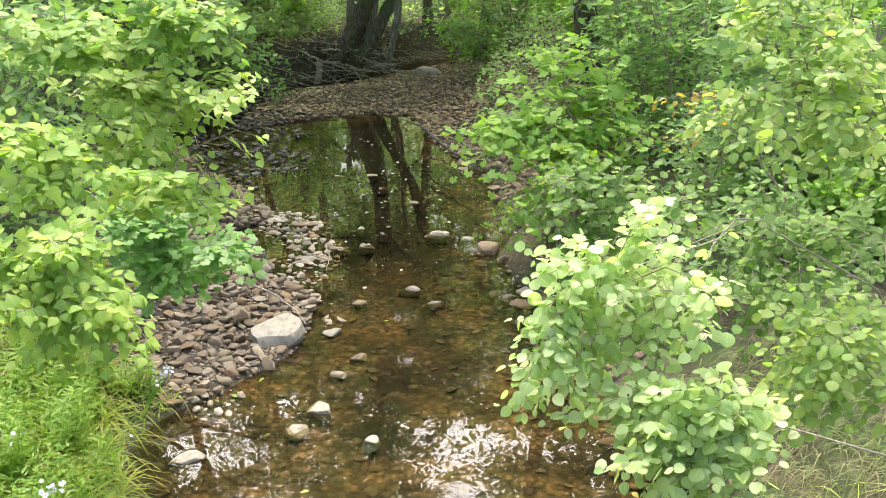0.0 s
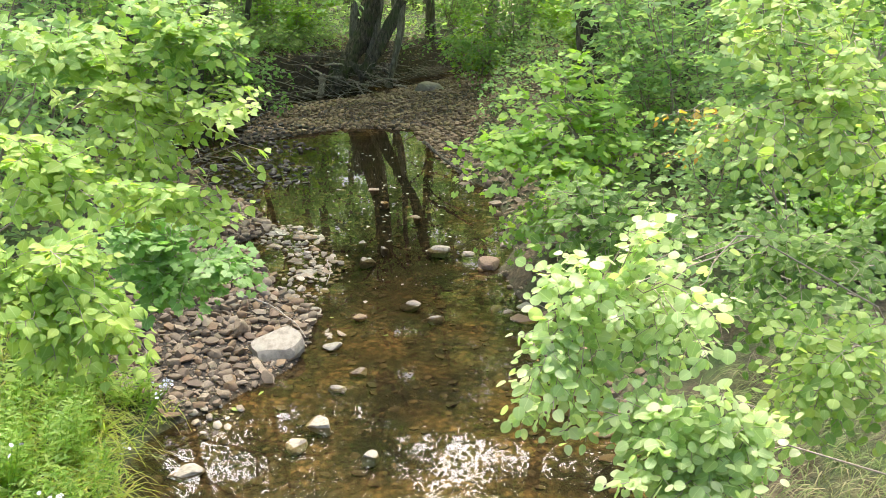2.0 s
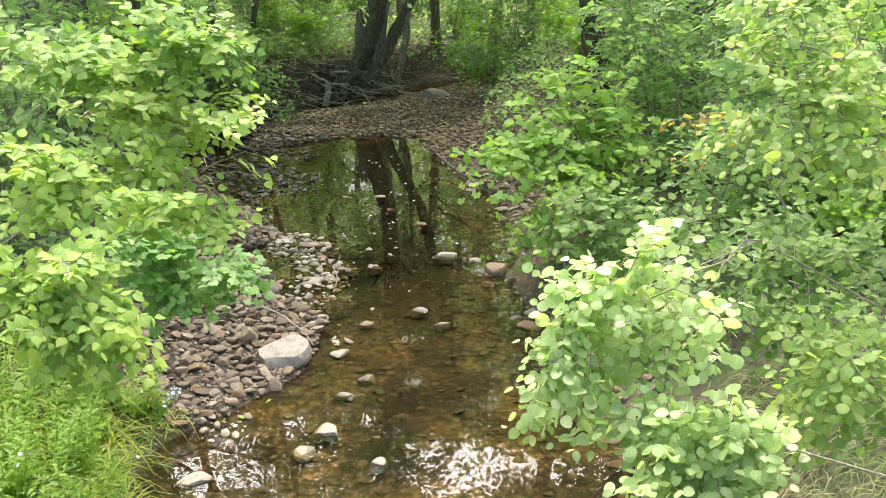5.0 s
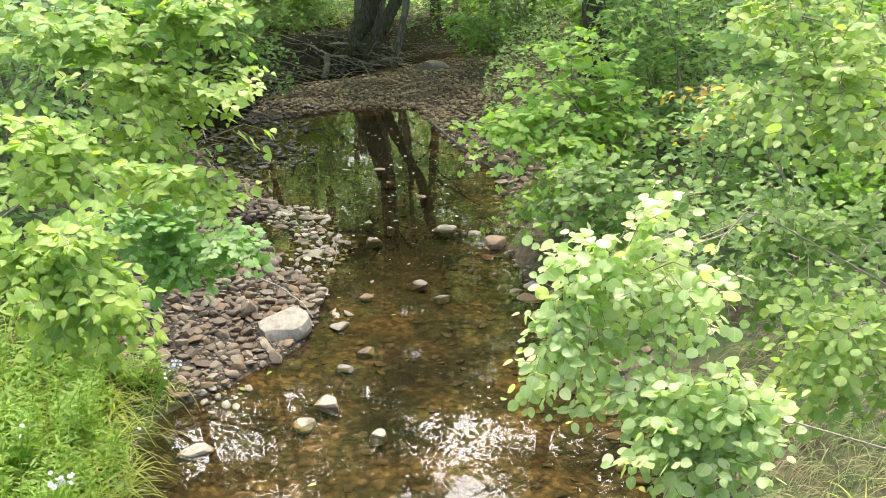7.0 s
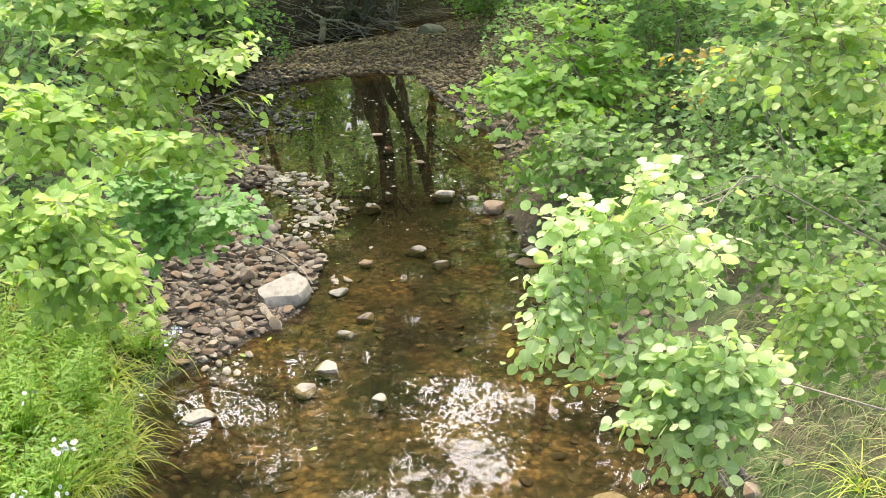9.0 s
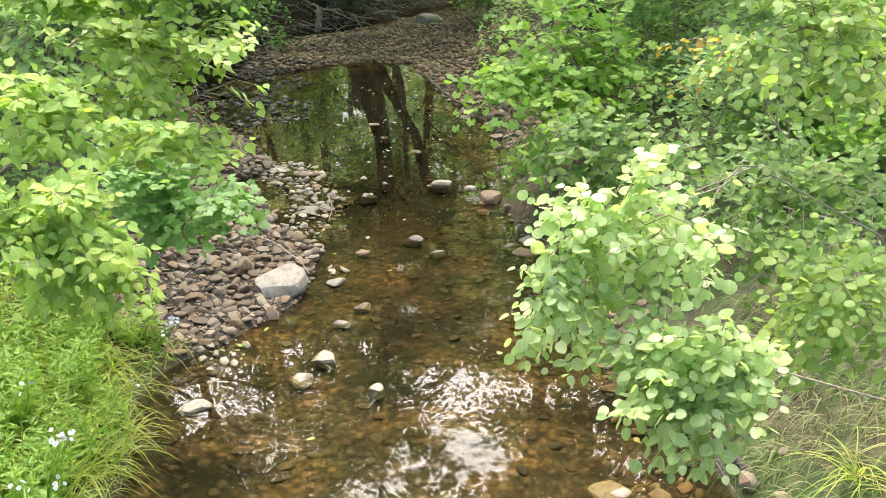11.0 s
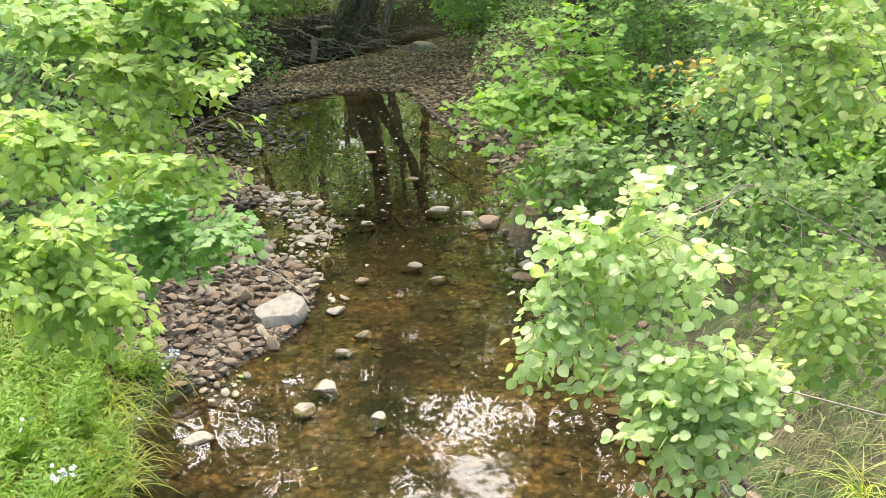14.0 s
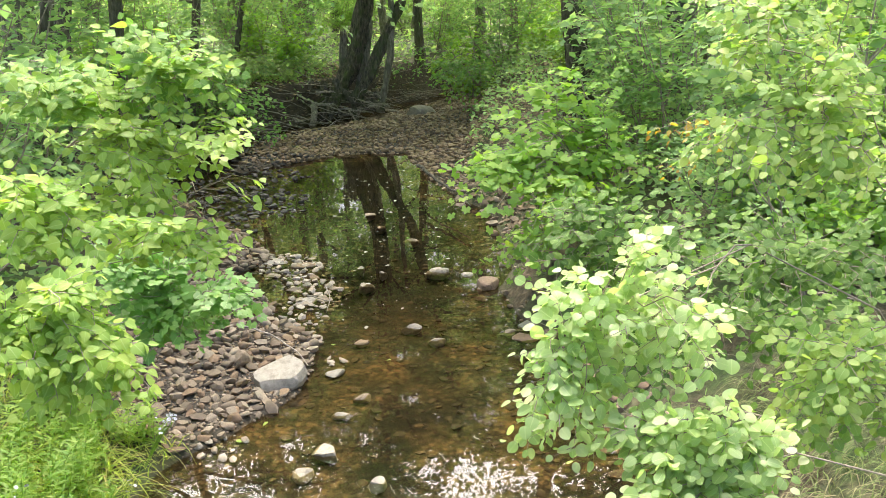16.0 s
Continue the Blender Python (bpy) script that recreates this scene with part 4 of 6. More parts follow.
def old_tree():
    """The old tree over the undercut bank: a bowed main trunk, a slanting stem, a broken mossy stub and thin side stems, grown together at the foot."""
    root = thing("tree", TREE, "old mossy twin-stemmed tree leaning out of an undercut bank", "tree")
    o = np.array(TREE)
    main = np.array([(-2.85, 22.95, 0.05), (-2.62, 23.0, 0.2), (-2.40, 23.05, 0.48), (-2.18, 23.1, 0.8), (-1.92, 23.1, 1.32), (-1.68, 23.1, 2.0), (-1.52, 23.1, 2.85), (-1.42, 23.1, 4.4), (-1.45, 23.2, 7.0), (-1.65, 23.2, 10.5), (-1.8, 23.3, 13.0), (-1.85, 23.3, 16.0)])
    slant = np.array([(-1.85, 23.0, 0.45), (-1.62, 23.0, 0.8), (-1.27, 23.0, 1.45), (-0.76, 23.0, 2.4), (-0.55, 23.0, 2.9), (-0.2, 23.0, 4.5), (0.25, 23.1, 7.0), (0.6, 23.2, 10.0)])
    mesh_object("trunk", *lumpy_stem(main - o, 0.21, 0.04, 3, flute=0.22), M_BARK_OLD, root, smooth=True)
    mesh_object("trunk", *lumpy_stem(slant - o, 0.15, 0.04, 8), M_BARK_OLD, root, smooth=True, label="dark slanting stem")
    mesh_object("trunk", *lumpy_stem(np.array([(-2.2, 23.2, 0.4), (-2.14, 23.2, 1.0), (-2.10, 23.2, 1.6), (-2.08, 23.2, 2.1)]) - o, 0.14, 0.10, 5, 0.12, rows=36), M_BARK, root, smooth=True, label="broken mossy grey stub")
    mesh_object("trunk", *lumpy_stem(np.array([(-1.80, 23.3, 0.4), (-1.62, 23.3, 1.2), (-1.48, 23.3, 2.2), (-1.30, 23.3, 4.0), (-1.2, 23.5, 9.0)]) - o, 0.15, 0.03, 6), M_BARK, root, smooth=True, label="mossy grey side stem")
    mesh_object("trunk", *lumpy_stem(np.array([(-1.25, 22.9, 0.15), (-1.10, 22.9, 0.7), (-0.92, 22.9, 1.5), (-0.85, 23.0, 2.6), (-0.75, 23.2, 6.0)]) - o, 0.10, 0.03, 7, flute=0.08), M_BARK, root, smooth=True, label="pale grey side stem")
    r = np.random.default_rng(11)
    wood, P, A, N, S = [], [], [], [], []
    for i in range(100):
        src = main if i % 3 else slant
        p, d = along(src - o, [r.uniform(0.60, 0.80) if i % 2 else r.uniform(0.7, 0.99)])
        an = r.uniform(0, 6.28)
        reach = r.uniform(1.2, 3.2)
        lb = bow(p[0], p[0] + np.array([math.cos(an) * reach, math.sin(an) * reach, reach * r.uniform(0.0, 0.6)]), 0.1 * reach, 6)
        wood.append(tube(lb, np.linspace(0.035, 0.006, 6), 5))
        for q, dd in zip(*along(lb, np.linspace(0.2, 1.0, 9))):
            v = unit(dd + r.normal(0, 0.7, 3) * (1, 1, 0.4))
            ln = r.uniform(0.5, 1.1)
            c, e = along(np.array([q, q + v * ln * 0.5, q + v * ln + (0, 0, -0.12 * ln)]), r.uniform(0.05, 1, 40))
            P.append(c + r.normal(0, 0.13, (40, 3)) * (1, 1, 0.4))
            A.append(e + r.normal(0, 0.9, (40, 3)) * (1, 1, 0.4))
            N.append(np.array([0, 0, 1.0]) + r.normal(0, 0.45, (40, 3)))
            S.append(0.15 * r.uniform(0.6, 1.25, 40))
    V, F, _ = join(wood)
    tagged(mesh_object("limb", V, F, M_BARK_OLD, root, smooth=True), kind="stuff")
    V, F, U = place_leaves(LEAF_FAR, np.concatenate(P), np.concatenate(A), np.concatenate(N), np.concatenate(S))
    tagged(mesh_object("crown", V, F, M_FOREST, root, U, True), kind="stuff")


old_tree()
tree("tree", (3.7, 22.0, gz(3.7, 22.0)), 19.0, 0.19, (-0.005, 0.0), "tall straight forest tree with ridged bark", 0.35, 4.6, 11000, 0.17, 13)
tree("tree", (4.25, 16.0, gz(4.25, 16.0)), 17.0, 0.19, (0.03, 0.0), "dark-barked forest tree behind the saplings", 0.3, 4.2, 10000, 0.16, 14, M_BARK_DARK)
tree("tree", (2.65, 16.2, gz(2.65, 16.2)), 15.0, 0.21, (-0.13, 0.0), "thick rough-barked tree leaning towards the stream", 0.55, 3.0, 3500, 0.13, 44, M_BARK_OLD, sides=24)
tree("tree", (5.3, 19.0, gz(5.3, 19.0)), 18.0, 0.18, (0.01, 0.0), "grey forest tree behind the saplings", 0.3, 4.2, 8000, 0.16, 26)
tree("tree", (-7.5, 22.0, gz(-7.5, 22)), 14.0, 0.15, (-0.14, 0.0), "leaning grey forest tree on the far bank", 0.3, 3.4, 6000, 0.18, 27)
tree("tree", (-5.0, 24.0, gz(-5.0, 24)), 11.0, 0.08, (0.22, 0.0), "thin slanting sapling trunk on the far bank", 0.3, 2.6, 4000, 0.15, 28, M_BARK_DARK)
tree("tree", (-0.2, 27.5, gz(-0.2, 27.5)), 11.0, 0.14, (-0.04, 0.0), "dark thin forest tree beyond the stream", 0.25, 3.4, 7000, 0.18, 29, M_BARK_DARK)
protos = [tree("tree", (-12.6, 24.0, gz(-12.6, 24)), 17.0, 0.2, (0.01, 0.0), "slender forest tree with a high leafy crown", 0.22, 4.0, 2600, 0.2, 21),
          tree("tree", (-9.5, 27.0, gz(-9.5, 27)), 15.0, 0.17, (-0.07, 0.0), "thin leaning forest tree", 0.2, 3.5, 2600, 0.2, 22, M_BARK),
          tree("tree", (9.0, 29.0, gz(9, 29)), 19.0, 0.22, (0.0, 0.02), "tall forest tree with sparse lower limbs", 0.22, 4.5, 2600, 0.2, 23)]
tree("tree", (-4.9, 10.8, gz(-4.9, 10.8)), 10.0, 0.13, (0.06, 0.03), "slim young tree whose crown shades the stream", 0.40, 3.6, 5500, 0.16, 19)
tree("tree", (-5.2, 12.6, gz(-5.2, 12.6)), 11.0, 0.13, (0.16, 0.03), "slim bank tree with a fine-leaved crown over the stream", 0.34, 3.4, 15500, 0.085, 30, M_BARK_DARK, limbs=22)
tree("tree", (-5.6, 16.2, gz(-5.6, 16.2)), 13.0, 0.14, (0.14, 0.02), "bank tree with a dense fine-leaved crown", 0.36, 3.8, 15500, 0.095, 39, M_BARK_DARK, limbs=22)
tree("tree", (-4.9, 18.6, gz(-4.9, 18.6)), 12.0, 0.10, (0.20, -0.04), "slim young tree with a fine-leaved crown over the stream", 0.38, 2.8, 16000, 0.085, 40, M_BARK_DARK, limbs=18)
tree("tree", (7.2, 12.5, gz(7.2, 12.5)), 16.0, 0.24, (-0.06, 0.02), "tall bank tree with a broad leafy crown", 0.42, 4.6, 8000, 0.15, 18)
tree("tree", (-5.0, 11.2, gz(-5.0, 11.2)), 9.0, 0.10, (0.28, 0.0), "slim tree with a fine-leaved crown over the stream", 0.6, 3.2, 6500, 0.08, 37, M_BARK_DARK, limbs=18)
r9 = np.random.default_rng(5)
TREE_AT = [(-11.0, 25.0, 0), (-10.1, 23.6, 2), (-9.2, 23.0, 0), (-12.6, 28.0, 1), (-5.6, 28.0, 1), (-4.3, 29.5, 0), (-6.3, 31.0, 2), (-5.2, 35.0, 0), (-1.6, 34.0, 0), (-0.4, 38.0, 2), (0.9, 41.0, 0), (-2.6, 44.0, 2), (-3.6, 38.0, 1), (1.9, 30.5, 1), (6.4, 20.5, 0), (6.6, 26.0, 2), (8.2, 16.0, 1), (-7.5, 16.5, 0), (10.5, 21.0, 0), (-4.2, 33.0, 2), (3.2, 35.0, 0), (2.4, 25.5, 0), (1.6, 29.0, 2)]
for i, (x, y, k) in enumerate(TREE_AT):
    low = min(1.0, (0.52 * y - 3.5) / 18.0) if -0.06 * y < x < 0.14 * y else 1.0
    copy_thing(protos[k], pose(x, y, gz(x, y), 0, 0, 83 * i) @ Matrix.Scale(low, 4))
for i in range(34):
    y = r9.uniform(33, 85)
    x = r9.uniform(-0.6, 0.6) * y
    copy_thing(protos[i % 3], pose(x, y, gz(x, y), 0, 0, r9.uniform(0, 360)))

bushes = [thicket("bush", (-5.3, 12.0, gz(-5.3, 12)), 2.4, 2.8, 2100, 0.12, 31, M_FOREST, "leafy green forest bush"),
          thicket("bush", (-6.2, 14.6, gz(-6.2, 14.6)), 1.9, 2.6, 1900, 0.11, 32, M_MAPLE, "young maple thicket with lobed leaves", LEAF_MAPLE),
          thicket("bush", (-6.2, 17.5, gz(-6.2, 17.5)), 3.4, 2.8, 2300, 0.13, 33, M_FOREST, "tall thin green forest bush")]
far_bushes = [thicket("bush", (-9, 31, gz(-9, 31)), 2.6, 3.4, 2600, 0.15, 34, M_FOREST_LIT, "broad green bush under the trees", twigs=False),
              thicket("bush", (-6, 33, gz(-6, 33)), 3.8, 3.4, 3000, 0.15, 35, M_FOREST_LIT, "tall yellow-green bush under the trees", twigs=False)]
BUSH_AT = [(-5.6, 19.6), (-4.9, 24.5), (-6.9, 22), (-7, 25), (-4.0, 26.5), (-8.5, 18), (-7.8, 13.5), (0.4, 30.0), (1.9, 22.8), (1.2, 25.2), (-3.9, 24.6), (-5.0, 19.2), (-5.1, 17.3), (3.6, 21.5), (3.9, 18.7), (3.4, 15.8), (3.3, 13.2),
           (4.9, 20.5), (5.2, 14.5), (4.4, 11.3), (6.5, 17.5), (6.6, 12.5), (7.8, 21.0), (5.8, 24.0), (3.4, 27.0), (4.6, 9.0), (5.6, 10.4), (3.4, 8.0), (4.3, 6.8), (5.2, 8.0), (2.9, 10.7), (-4.6, 9.5), (-5.6, 8.0), (-4.2, 7.4), (8.4, 14.6)]
for i, (x, y) in enumerate(BUSH_AT):
    copy_thing(bushes[(i * 2 + (i // 5)) % 3], pose(x, y, gz(x, y), 0, 0, 67 * i))
for i, (x, y) in enumerate([(2.7, 8.0), (3.1, 7.1), (3.3, 8.8)]):
    copy_thing(bushes[i % 3], pose(x, y, gz(x, y), 0, 0, 40 * i) @ Matrix.Scale(0.55, 4))
for i in range(76):
    y = r9.uniform(27, 75)
    x = r9.uniform(-0.58, 0.58) * y
    if x > -4 and x < 1.5 and y < 30:
        continue
    copy_thing(far_bushes[i % 2], pose(x, y, gz(x, y), 0, 0, r9.uniform(0, 360)))


def undergrowth(n, y0, y1, leaf, height, mat, seed, name, label):
    """Low leafy ground cover of the forest floor, patchy."""
    r = np.random.default_rng(seed)
    y = y0 + (y1 - y0) * r.uniform(0, 1, n) ** 1.1
    x = r.uniform(-0.62, 0.62, n) * (y + 3)
    z, bed, st = terrain(x, y)
    patch = 0.5 + 0.5 * np.sin(x * 1.3 + 2 * np.sin(y * 0.7)) * np.sin(y * 1.1 + np.sin(x * 0.9))
    ok = (z > 0.25) & (st < 0.35) & (r.uniform(0, 1, n) < 0.25 + patch)
    x, y, z, patch = x[ok], y[ok], z[ok], patch[ok]
    k = len(x)
    h = height * r.uniform(0.1, 1, k) * (0.4 + 0.8 * patch)
    P = np.column_stack([x, y, z + h])
    A = np.column_stack([r.normal(0, 1, k), r.normal(0, 1, k), r.normal(0, 0.35, k)])
    N = np.array([0, -0.2, 1.0]) + r.normal(0, 0.35, (k, 3))
    V, F, U = place_leaves(LEAF_FAR, P, A, N, leaf * r.uniform(0.6, 1.3, k))
    return tagged(mesh_object(name, V, F, mat, None, U, True), label, "plants", kind="stuff")


def wood_edge(n, seed):
    """The far edge of the wood: a deep irregular wall of leaves beyond the last trunks."""
    r = np.random.default_rng(seed)
    a = radians(1) * r.uniform(-48, 48, n)
    d = r.uniform(62, 100, n)
    x, y = d * np.sin(a), d * np.cos(a)
    top = 30 + 4 * np.sin(a * 23) + 2.5 * np.sin(a * 61 + d * 0.3)
    z = terrain(x, y)[0] + top * r.uniform(0, 1, n) ** 0.9
    A = r.normal(0, 1, (n, 3)) * (1, 1, 0.4)
    N = np.array([0, -0.3, 1.0]) + r.normal(0, 0.5, (n, 3))
    V, F, U = place_leaves(LEAF_FAR, np.column_stack([x, y, z]), A, N, r.uniform(0.35, 0.8, n))
    return tagged(mesh_object("far_woods", V, F, M_FOREST_LIT, None, U, True), "sunlit green edge of the distant wood", "trees", kind="stuff")


wood_edge(110000, 45)
undergrowth(70000, 6.5, 30, 0.10, 0.8, M_FOREST, 41, "ground_plants", "low green plants covering the forest floor")
undergrowth(30000, 24, 80, 0.20, 0.9, M_FOREST_LIT, 42, "far_undergrowth", "bright distant undergrowth of the forest")

# ---- roots, sticks and driftwood ----


def stick(name, pts, r0, r1, mat, label, group="", category="branch", parent=None):
    P = np.asarray(pts, float)
    t = np.linspace(0, 1, len(P))
    fine = np.linspace(0, 1, len(P) * 4)
    Q = np.column_stack([np.interp(fine, t, P[:, i]) for i in range(3)])
    Q[1:-1] = (Q[:-2] + Q[1:-1] + Q[2:]) / 3
    Q[1:-1] += rng.normal(0, 0.25 * r0, (len(Q) - 2, 3))
    V, F = tube(Q, np.linspace(r0, r1, len(Q)), 7)
    if parent is not None:
        return mesh_object(name, V, F, mat, parent, smooth=True)
    return tagged(mesh_object(name, V, F, mat, smooth=True), label, category, group)


def root_mass():
    """The tangle of bare roots below the twin tree, in the washed-out bank."""
    base = np.array(TREE)
    top = thing("root_tangle", TREE, "tangle of bare grey roots in the dark undercut bank", "roots")
    r = np.random.default_rng(61)
    for i in range(70):
        s = np.array([r.uniform(-1.7, 1.4), r.uniform(-0.5, 0.15), r.uniform(-0.35, 0.32)])
        a = r.uniform(-3.4, 0.3)
        reach = 0.3 + 0.9 * r.uniform(0, 1) ** 1.5
        e = s + np.array([math.cos(a) * reach, -0.35 * r.uniform(0, 1), r.normal(-0.14, 0.22) * reach])
        m = (s + e) / 2 + np.array([r.normal(0, 0.1), r.normal(0, 0.06), r.normal(0.03, 0.1)])
        e[2] = max(e[2], -0.5)
        stick("root", [s, m, e + (r.normal(0, 0.06), 0, r.normal(0, 0.05)), e], 0.010 + 0.04 * r.uniform(0, 1) ** 3, 0.005, M_DRIFT if i % 3 else M_BARK_DARK, "", parent=top)
    for i in range(3):
        x = (-0.5, 0.2, 0.85)[i]
        stick("root", [(x * 0.4, -0.1, 0.5), (x * 0.9, -0.2, 0.12), (x * 1.1, -0.4, -0.6)], 0.10, 0.05, M_BARK_DARK, "", parent=top)
    return top


root_mass()
r7 = np.random.default_rng(71)


def leaf_litter(n, box):
    """Dead leaves and bark flakes lying loose on the bare bank under the trees."""
    r = np.random.default_rng(66)
    x, y = r.uniform(box[0], box[1], n), r.uniform(box[2], box[3], n)
    z, bed, st = terrain(x, y)
    ok = (z > 0.06) & (st < 0.6)
    k = int(ok.sum())
    P = np.column_stack([x, y, z + r.uniform(0.01, 0.05, n)])[ok]
    A = np.column_stack([r.normal(0, 1, k), r.normal(0, 1, k), r.normal(0, 0.25, k)])
    N = np.column_stack([r.normal(0, 0.4, k), r.normal(-0.3, 0.4, k), np.ones(k)])
    V, F, U = place_leaves(LEAF_FAR, P, A, N, r.uniform(0.05, 0.13, k))
    return tagged(mesh_object("leaf_litter", V, F, M_LITTER, None, U, True), "brown dead leaves littering the bank under the trees", "leaves", kind="stuff")


leaf_litter(26000, (-8.0, 4.0, 11.0, 27.0))
for i in range(120):
    k = r7.uniform(0, 1)
    x = -4.6 + 4.6 * k
    y = float(np.interp(x, CHANNEL[3:9, 0], CHANNEL[3:9, 1])) + r7.uniform(0.1, 1.5)
    z = max(gz(x, y), 0.0) + r7.uniform(0.04, 0.25)
    a, ln = r7.uniform(-0.7, 0.7), r7.uniform(0.5, 1.7)
    d = np.array([math.cos(a), 0.5 * math.sin(a), r7.normal(-0.12, 0.22)]) * ln / 2
    p = np.array([x, y, z])
    stick("driftwood_stick", [p - d, p + (0, 0, r7.normal(0, 0.07)), p + d], r7.uniform(0.006, 0.022), 0.004, M_DRIFT if i % 3 else M_BARK_DARK, "weathered grey driftwood stick caught below the bank", "driftwood")
stick("broken_root", [(-2.79, 22.30, 0.48), (-2.83, 22.20, 0.23), (-2.93, 22.10, -0.12)], 0.09, 0.06, M_DRIFT, "broken upright root stub standing in the water", category="roots")
stick("fallen_branch", [(-3.46, 22.60, 0.82), (-2.96, 22.40, 0.58), (-2.67, 22.30, 0.47)], 0.03, 0.02, M_DRIFT, "bare forked branch lying against the roots")
stick("fallen_branch", [(-2.49, 22.20, 0.48), (-2.08, 22.30, 0.26), (-1.69, 22.60, 0.09), (-1.33, 23.00, -0.04)], 0.018, 0.008, M_DRIFT, "long bare branch hanging over the dark water")
stick("fallen_branch", [(-2.48, 22.00, -0.03), (-2.27, 22.20, 0.11), (-1.69, 22.60, 0.10)], 0.012, 0.006, M_DRIFT, "long bare branch hanging over the dark water")


stick("fallen_branch", [(3.07, 18.00, 1.82), (3.32, 17.80, 1.28), (3.54, 17.50, 0.88)], 0.03, 0.015, M_BARK_DARK, "dark dead branch leaning beside the stump")
stick("fallen_branch", [(-1.68, 7.19, 0.70), (-1.39, 7.07, 0.65), (-1.15, 6.82, 0.60), (-1.03, 6.60, 0.56)], 0.009, 0.004, M_DRIFT, "thin bare branch lying across the cobbles")
stick("fallen_branch", [(-0.22, 14.69, 0.46), (0.05, 13.86, 0.41), (0.38, 13.02, 0.36), (0.53, 12.49, 0.31)], 0.03, 0.01, M_BARK_DARK, "dark fallen branch lying into the pool")
stick("fallen_branch", [(0.10, 13.84, 0.32), (0.35, 13.53, 0.35), (0.56, 13.45, 0.46)], 0.018, 0.006, M_DRIFT, "grey bare branch lying on the stony bank")
stick("fallen_branch", [(-1.15, 9.00, 0.38), (-1.08, 8.74, 0.35), (-1.08, 8.36, 0.34)], 0.008, 0.003, M_DRIFT, "thin forked twig caught on stones in the stream")
stick("fallen_branch", [(-1.28, 8.86, 0.33), (-1.15, 8.72, 0.34), (-1.03, 8.59, 0.36)], 0.008, 0.003, M_DRIFT, "thin twig lying on stones in the stream")
stick("fallen_branch", [(1.74, 4.69, 0.22), (1.85, 4.59, 0.12), (1.95, 4.48, 0.08), (2.12, 4.25, 0.16)], 0.035, 0.018, M_BARK_DARK, "dark wet branch at the foot of the grassy bank")
stick("fallen_branch", [(1.60, 4.42, 0.30), (1.70, 4.44, 0.15), (1.79, 4.45, 0.02)], 0.012, 0.006, M_DRIFT, "thin tan stick leaning into the water")
for i in range(14):
    x, y = -4.3 + 0.05 * i + rng.normal(0, 0.15), 13.6 + rng.normal(0, 0.5)
    stick("dead_twig", [(x, y, gz(x, y)), (x + 0.2, y - 0.1, 0.3), (x + 0.5, y - 0.2, 0.25)], 0.008, 0.003, M_DRIFT, "bare dead twig sticking out of the bank", "dead twigs")

# ---- grass, herbs and asters on the banks ----


def blades(foot, head, length, width, arch, r, seg=5):
    """Grass blades: narrow strips that rise from foot along head and bend over."""
    n = len(foot)
    t = np.linspace(0, 1, seg)
    flat = unit(np.column_stack([head[:, 0], head[:, 1], np.zeros(n)]))
    rise = unit(head)
    side = np.cross(flat, (0, 0, 1.0))
    V = np.zeros((n, seg, 2, 3))
    for k, s in enumerate(t):
        c = foot + rise * (length * s * (1 - 0.25 * arch * s))[:, None] + flat * (length * arch * 0.55 * s * s)[:, None] - np.array([0, 0, 1.0]) * (length * arch * 0.75 * s ** 3)[:, None]
        w = (width * (1 - s) ** 0.7 * 0.5 + 0.0004)[:, None]
        V[:, k, 0], V[:, k, 1] = c - side * w, c + side * w
    one = np.array([(2 * k, 2 * k + 1, 2 * k + 3, 2 * k + 2) for k in range(seg - 1)])
    F = one[None] + (np.arange(n) * seg * 2)[:, None, None]
    U = np.tile(np.array([(s, e) for s in t for e in (0.3, 0.7)]), (n, 1))
    return V.reshape(-1, 3), F.reshape(-1, 4), U


def lawn(name, n, box, height, mat, label, seed, lean=(0, 0), arch=(0.3, 1.0), zmin=0.06, width=(0.004, 0.010), clump=0):
    r = np.random.default_rng(seed)
    x, y = r.uniform(box[0], box[1], n), r.uniform(box[2], box[3], n)
    tilt = np.zeros((n, 2))
    if clump:
        c = r.integers(0, n // clump, n)
        x, y = x[c] + r.normal(0, 0.03, n), y[c] + r.normal(0, 0.03, n)
        tilt = r.normal(0, 0.4, (n, 2))[c]
    x += 0.06 * np.sin(y * 19) + 0.05 * np.sin(x * 23)
    z, bed, st = terrain(x, y)
    ok = (z > zmin) & (st < 0.5)
    foot = np.column_stack([x, y, z - 0.01])[ok]
    k = len(foot)
    head = np.column_stack([r.normal(lean[0], 0.5, k), r.normal(lean[1], 0.5, k), np.full(k, 1.0)])
    head[:, :2] += tilt[ok]
    V, F, U = blades(foot, head, r.uniform(*height, k), r.uniform(*width, k), r.uniform(*arch, k), r)
    return tagged(mesh_object(name, V, F, mat, None, U, True), label, "grass", kind="stuff")


lawn("grass", 7500, (-4.4, -1.5, 2.8, 7.0), (0.10, 0.30), M_GRASS, "short green grass on the stream bank", 81, (0.25, -0.1), zmin=0.03, width=(0.006, 0.013))
lawn("grass", 2200, (-3.4, -2.02, 3.2, 5.6), (0.14, 0.36), M_GRASS, "long arching grass clumps on the bank edge", 83, (0.05, -0.15), (0.5, 1.4), zmin=0.0, width=(0.008, 0.017), clump=26)
lawn("grass", 1500, (-3.4, -2.05, 3.2, 6.1), (0.12, 0.32), M_SEDGE, "dry straw-coloured grass and rootlets on the bank edge", 84, (0.4, -0.2), (0.6, 1.6), zmin=-0.02, width=(0.004, 0.009), clump=14)
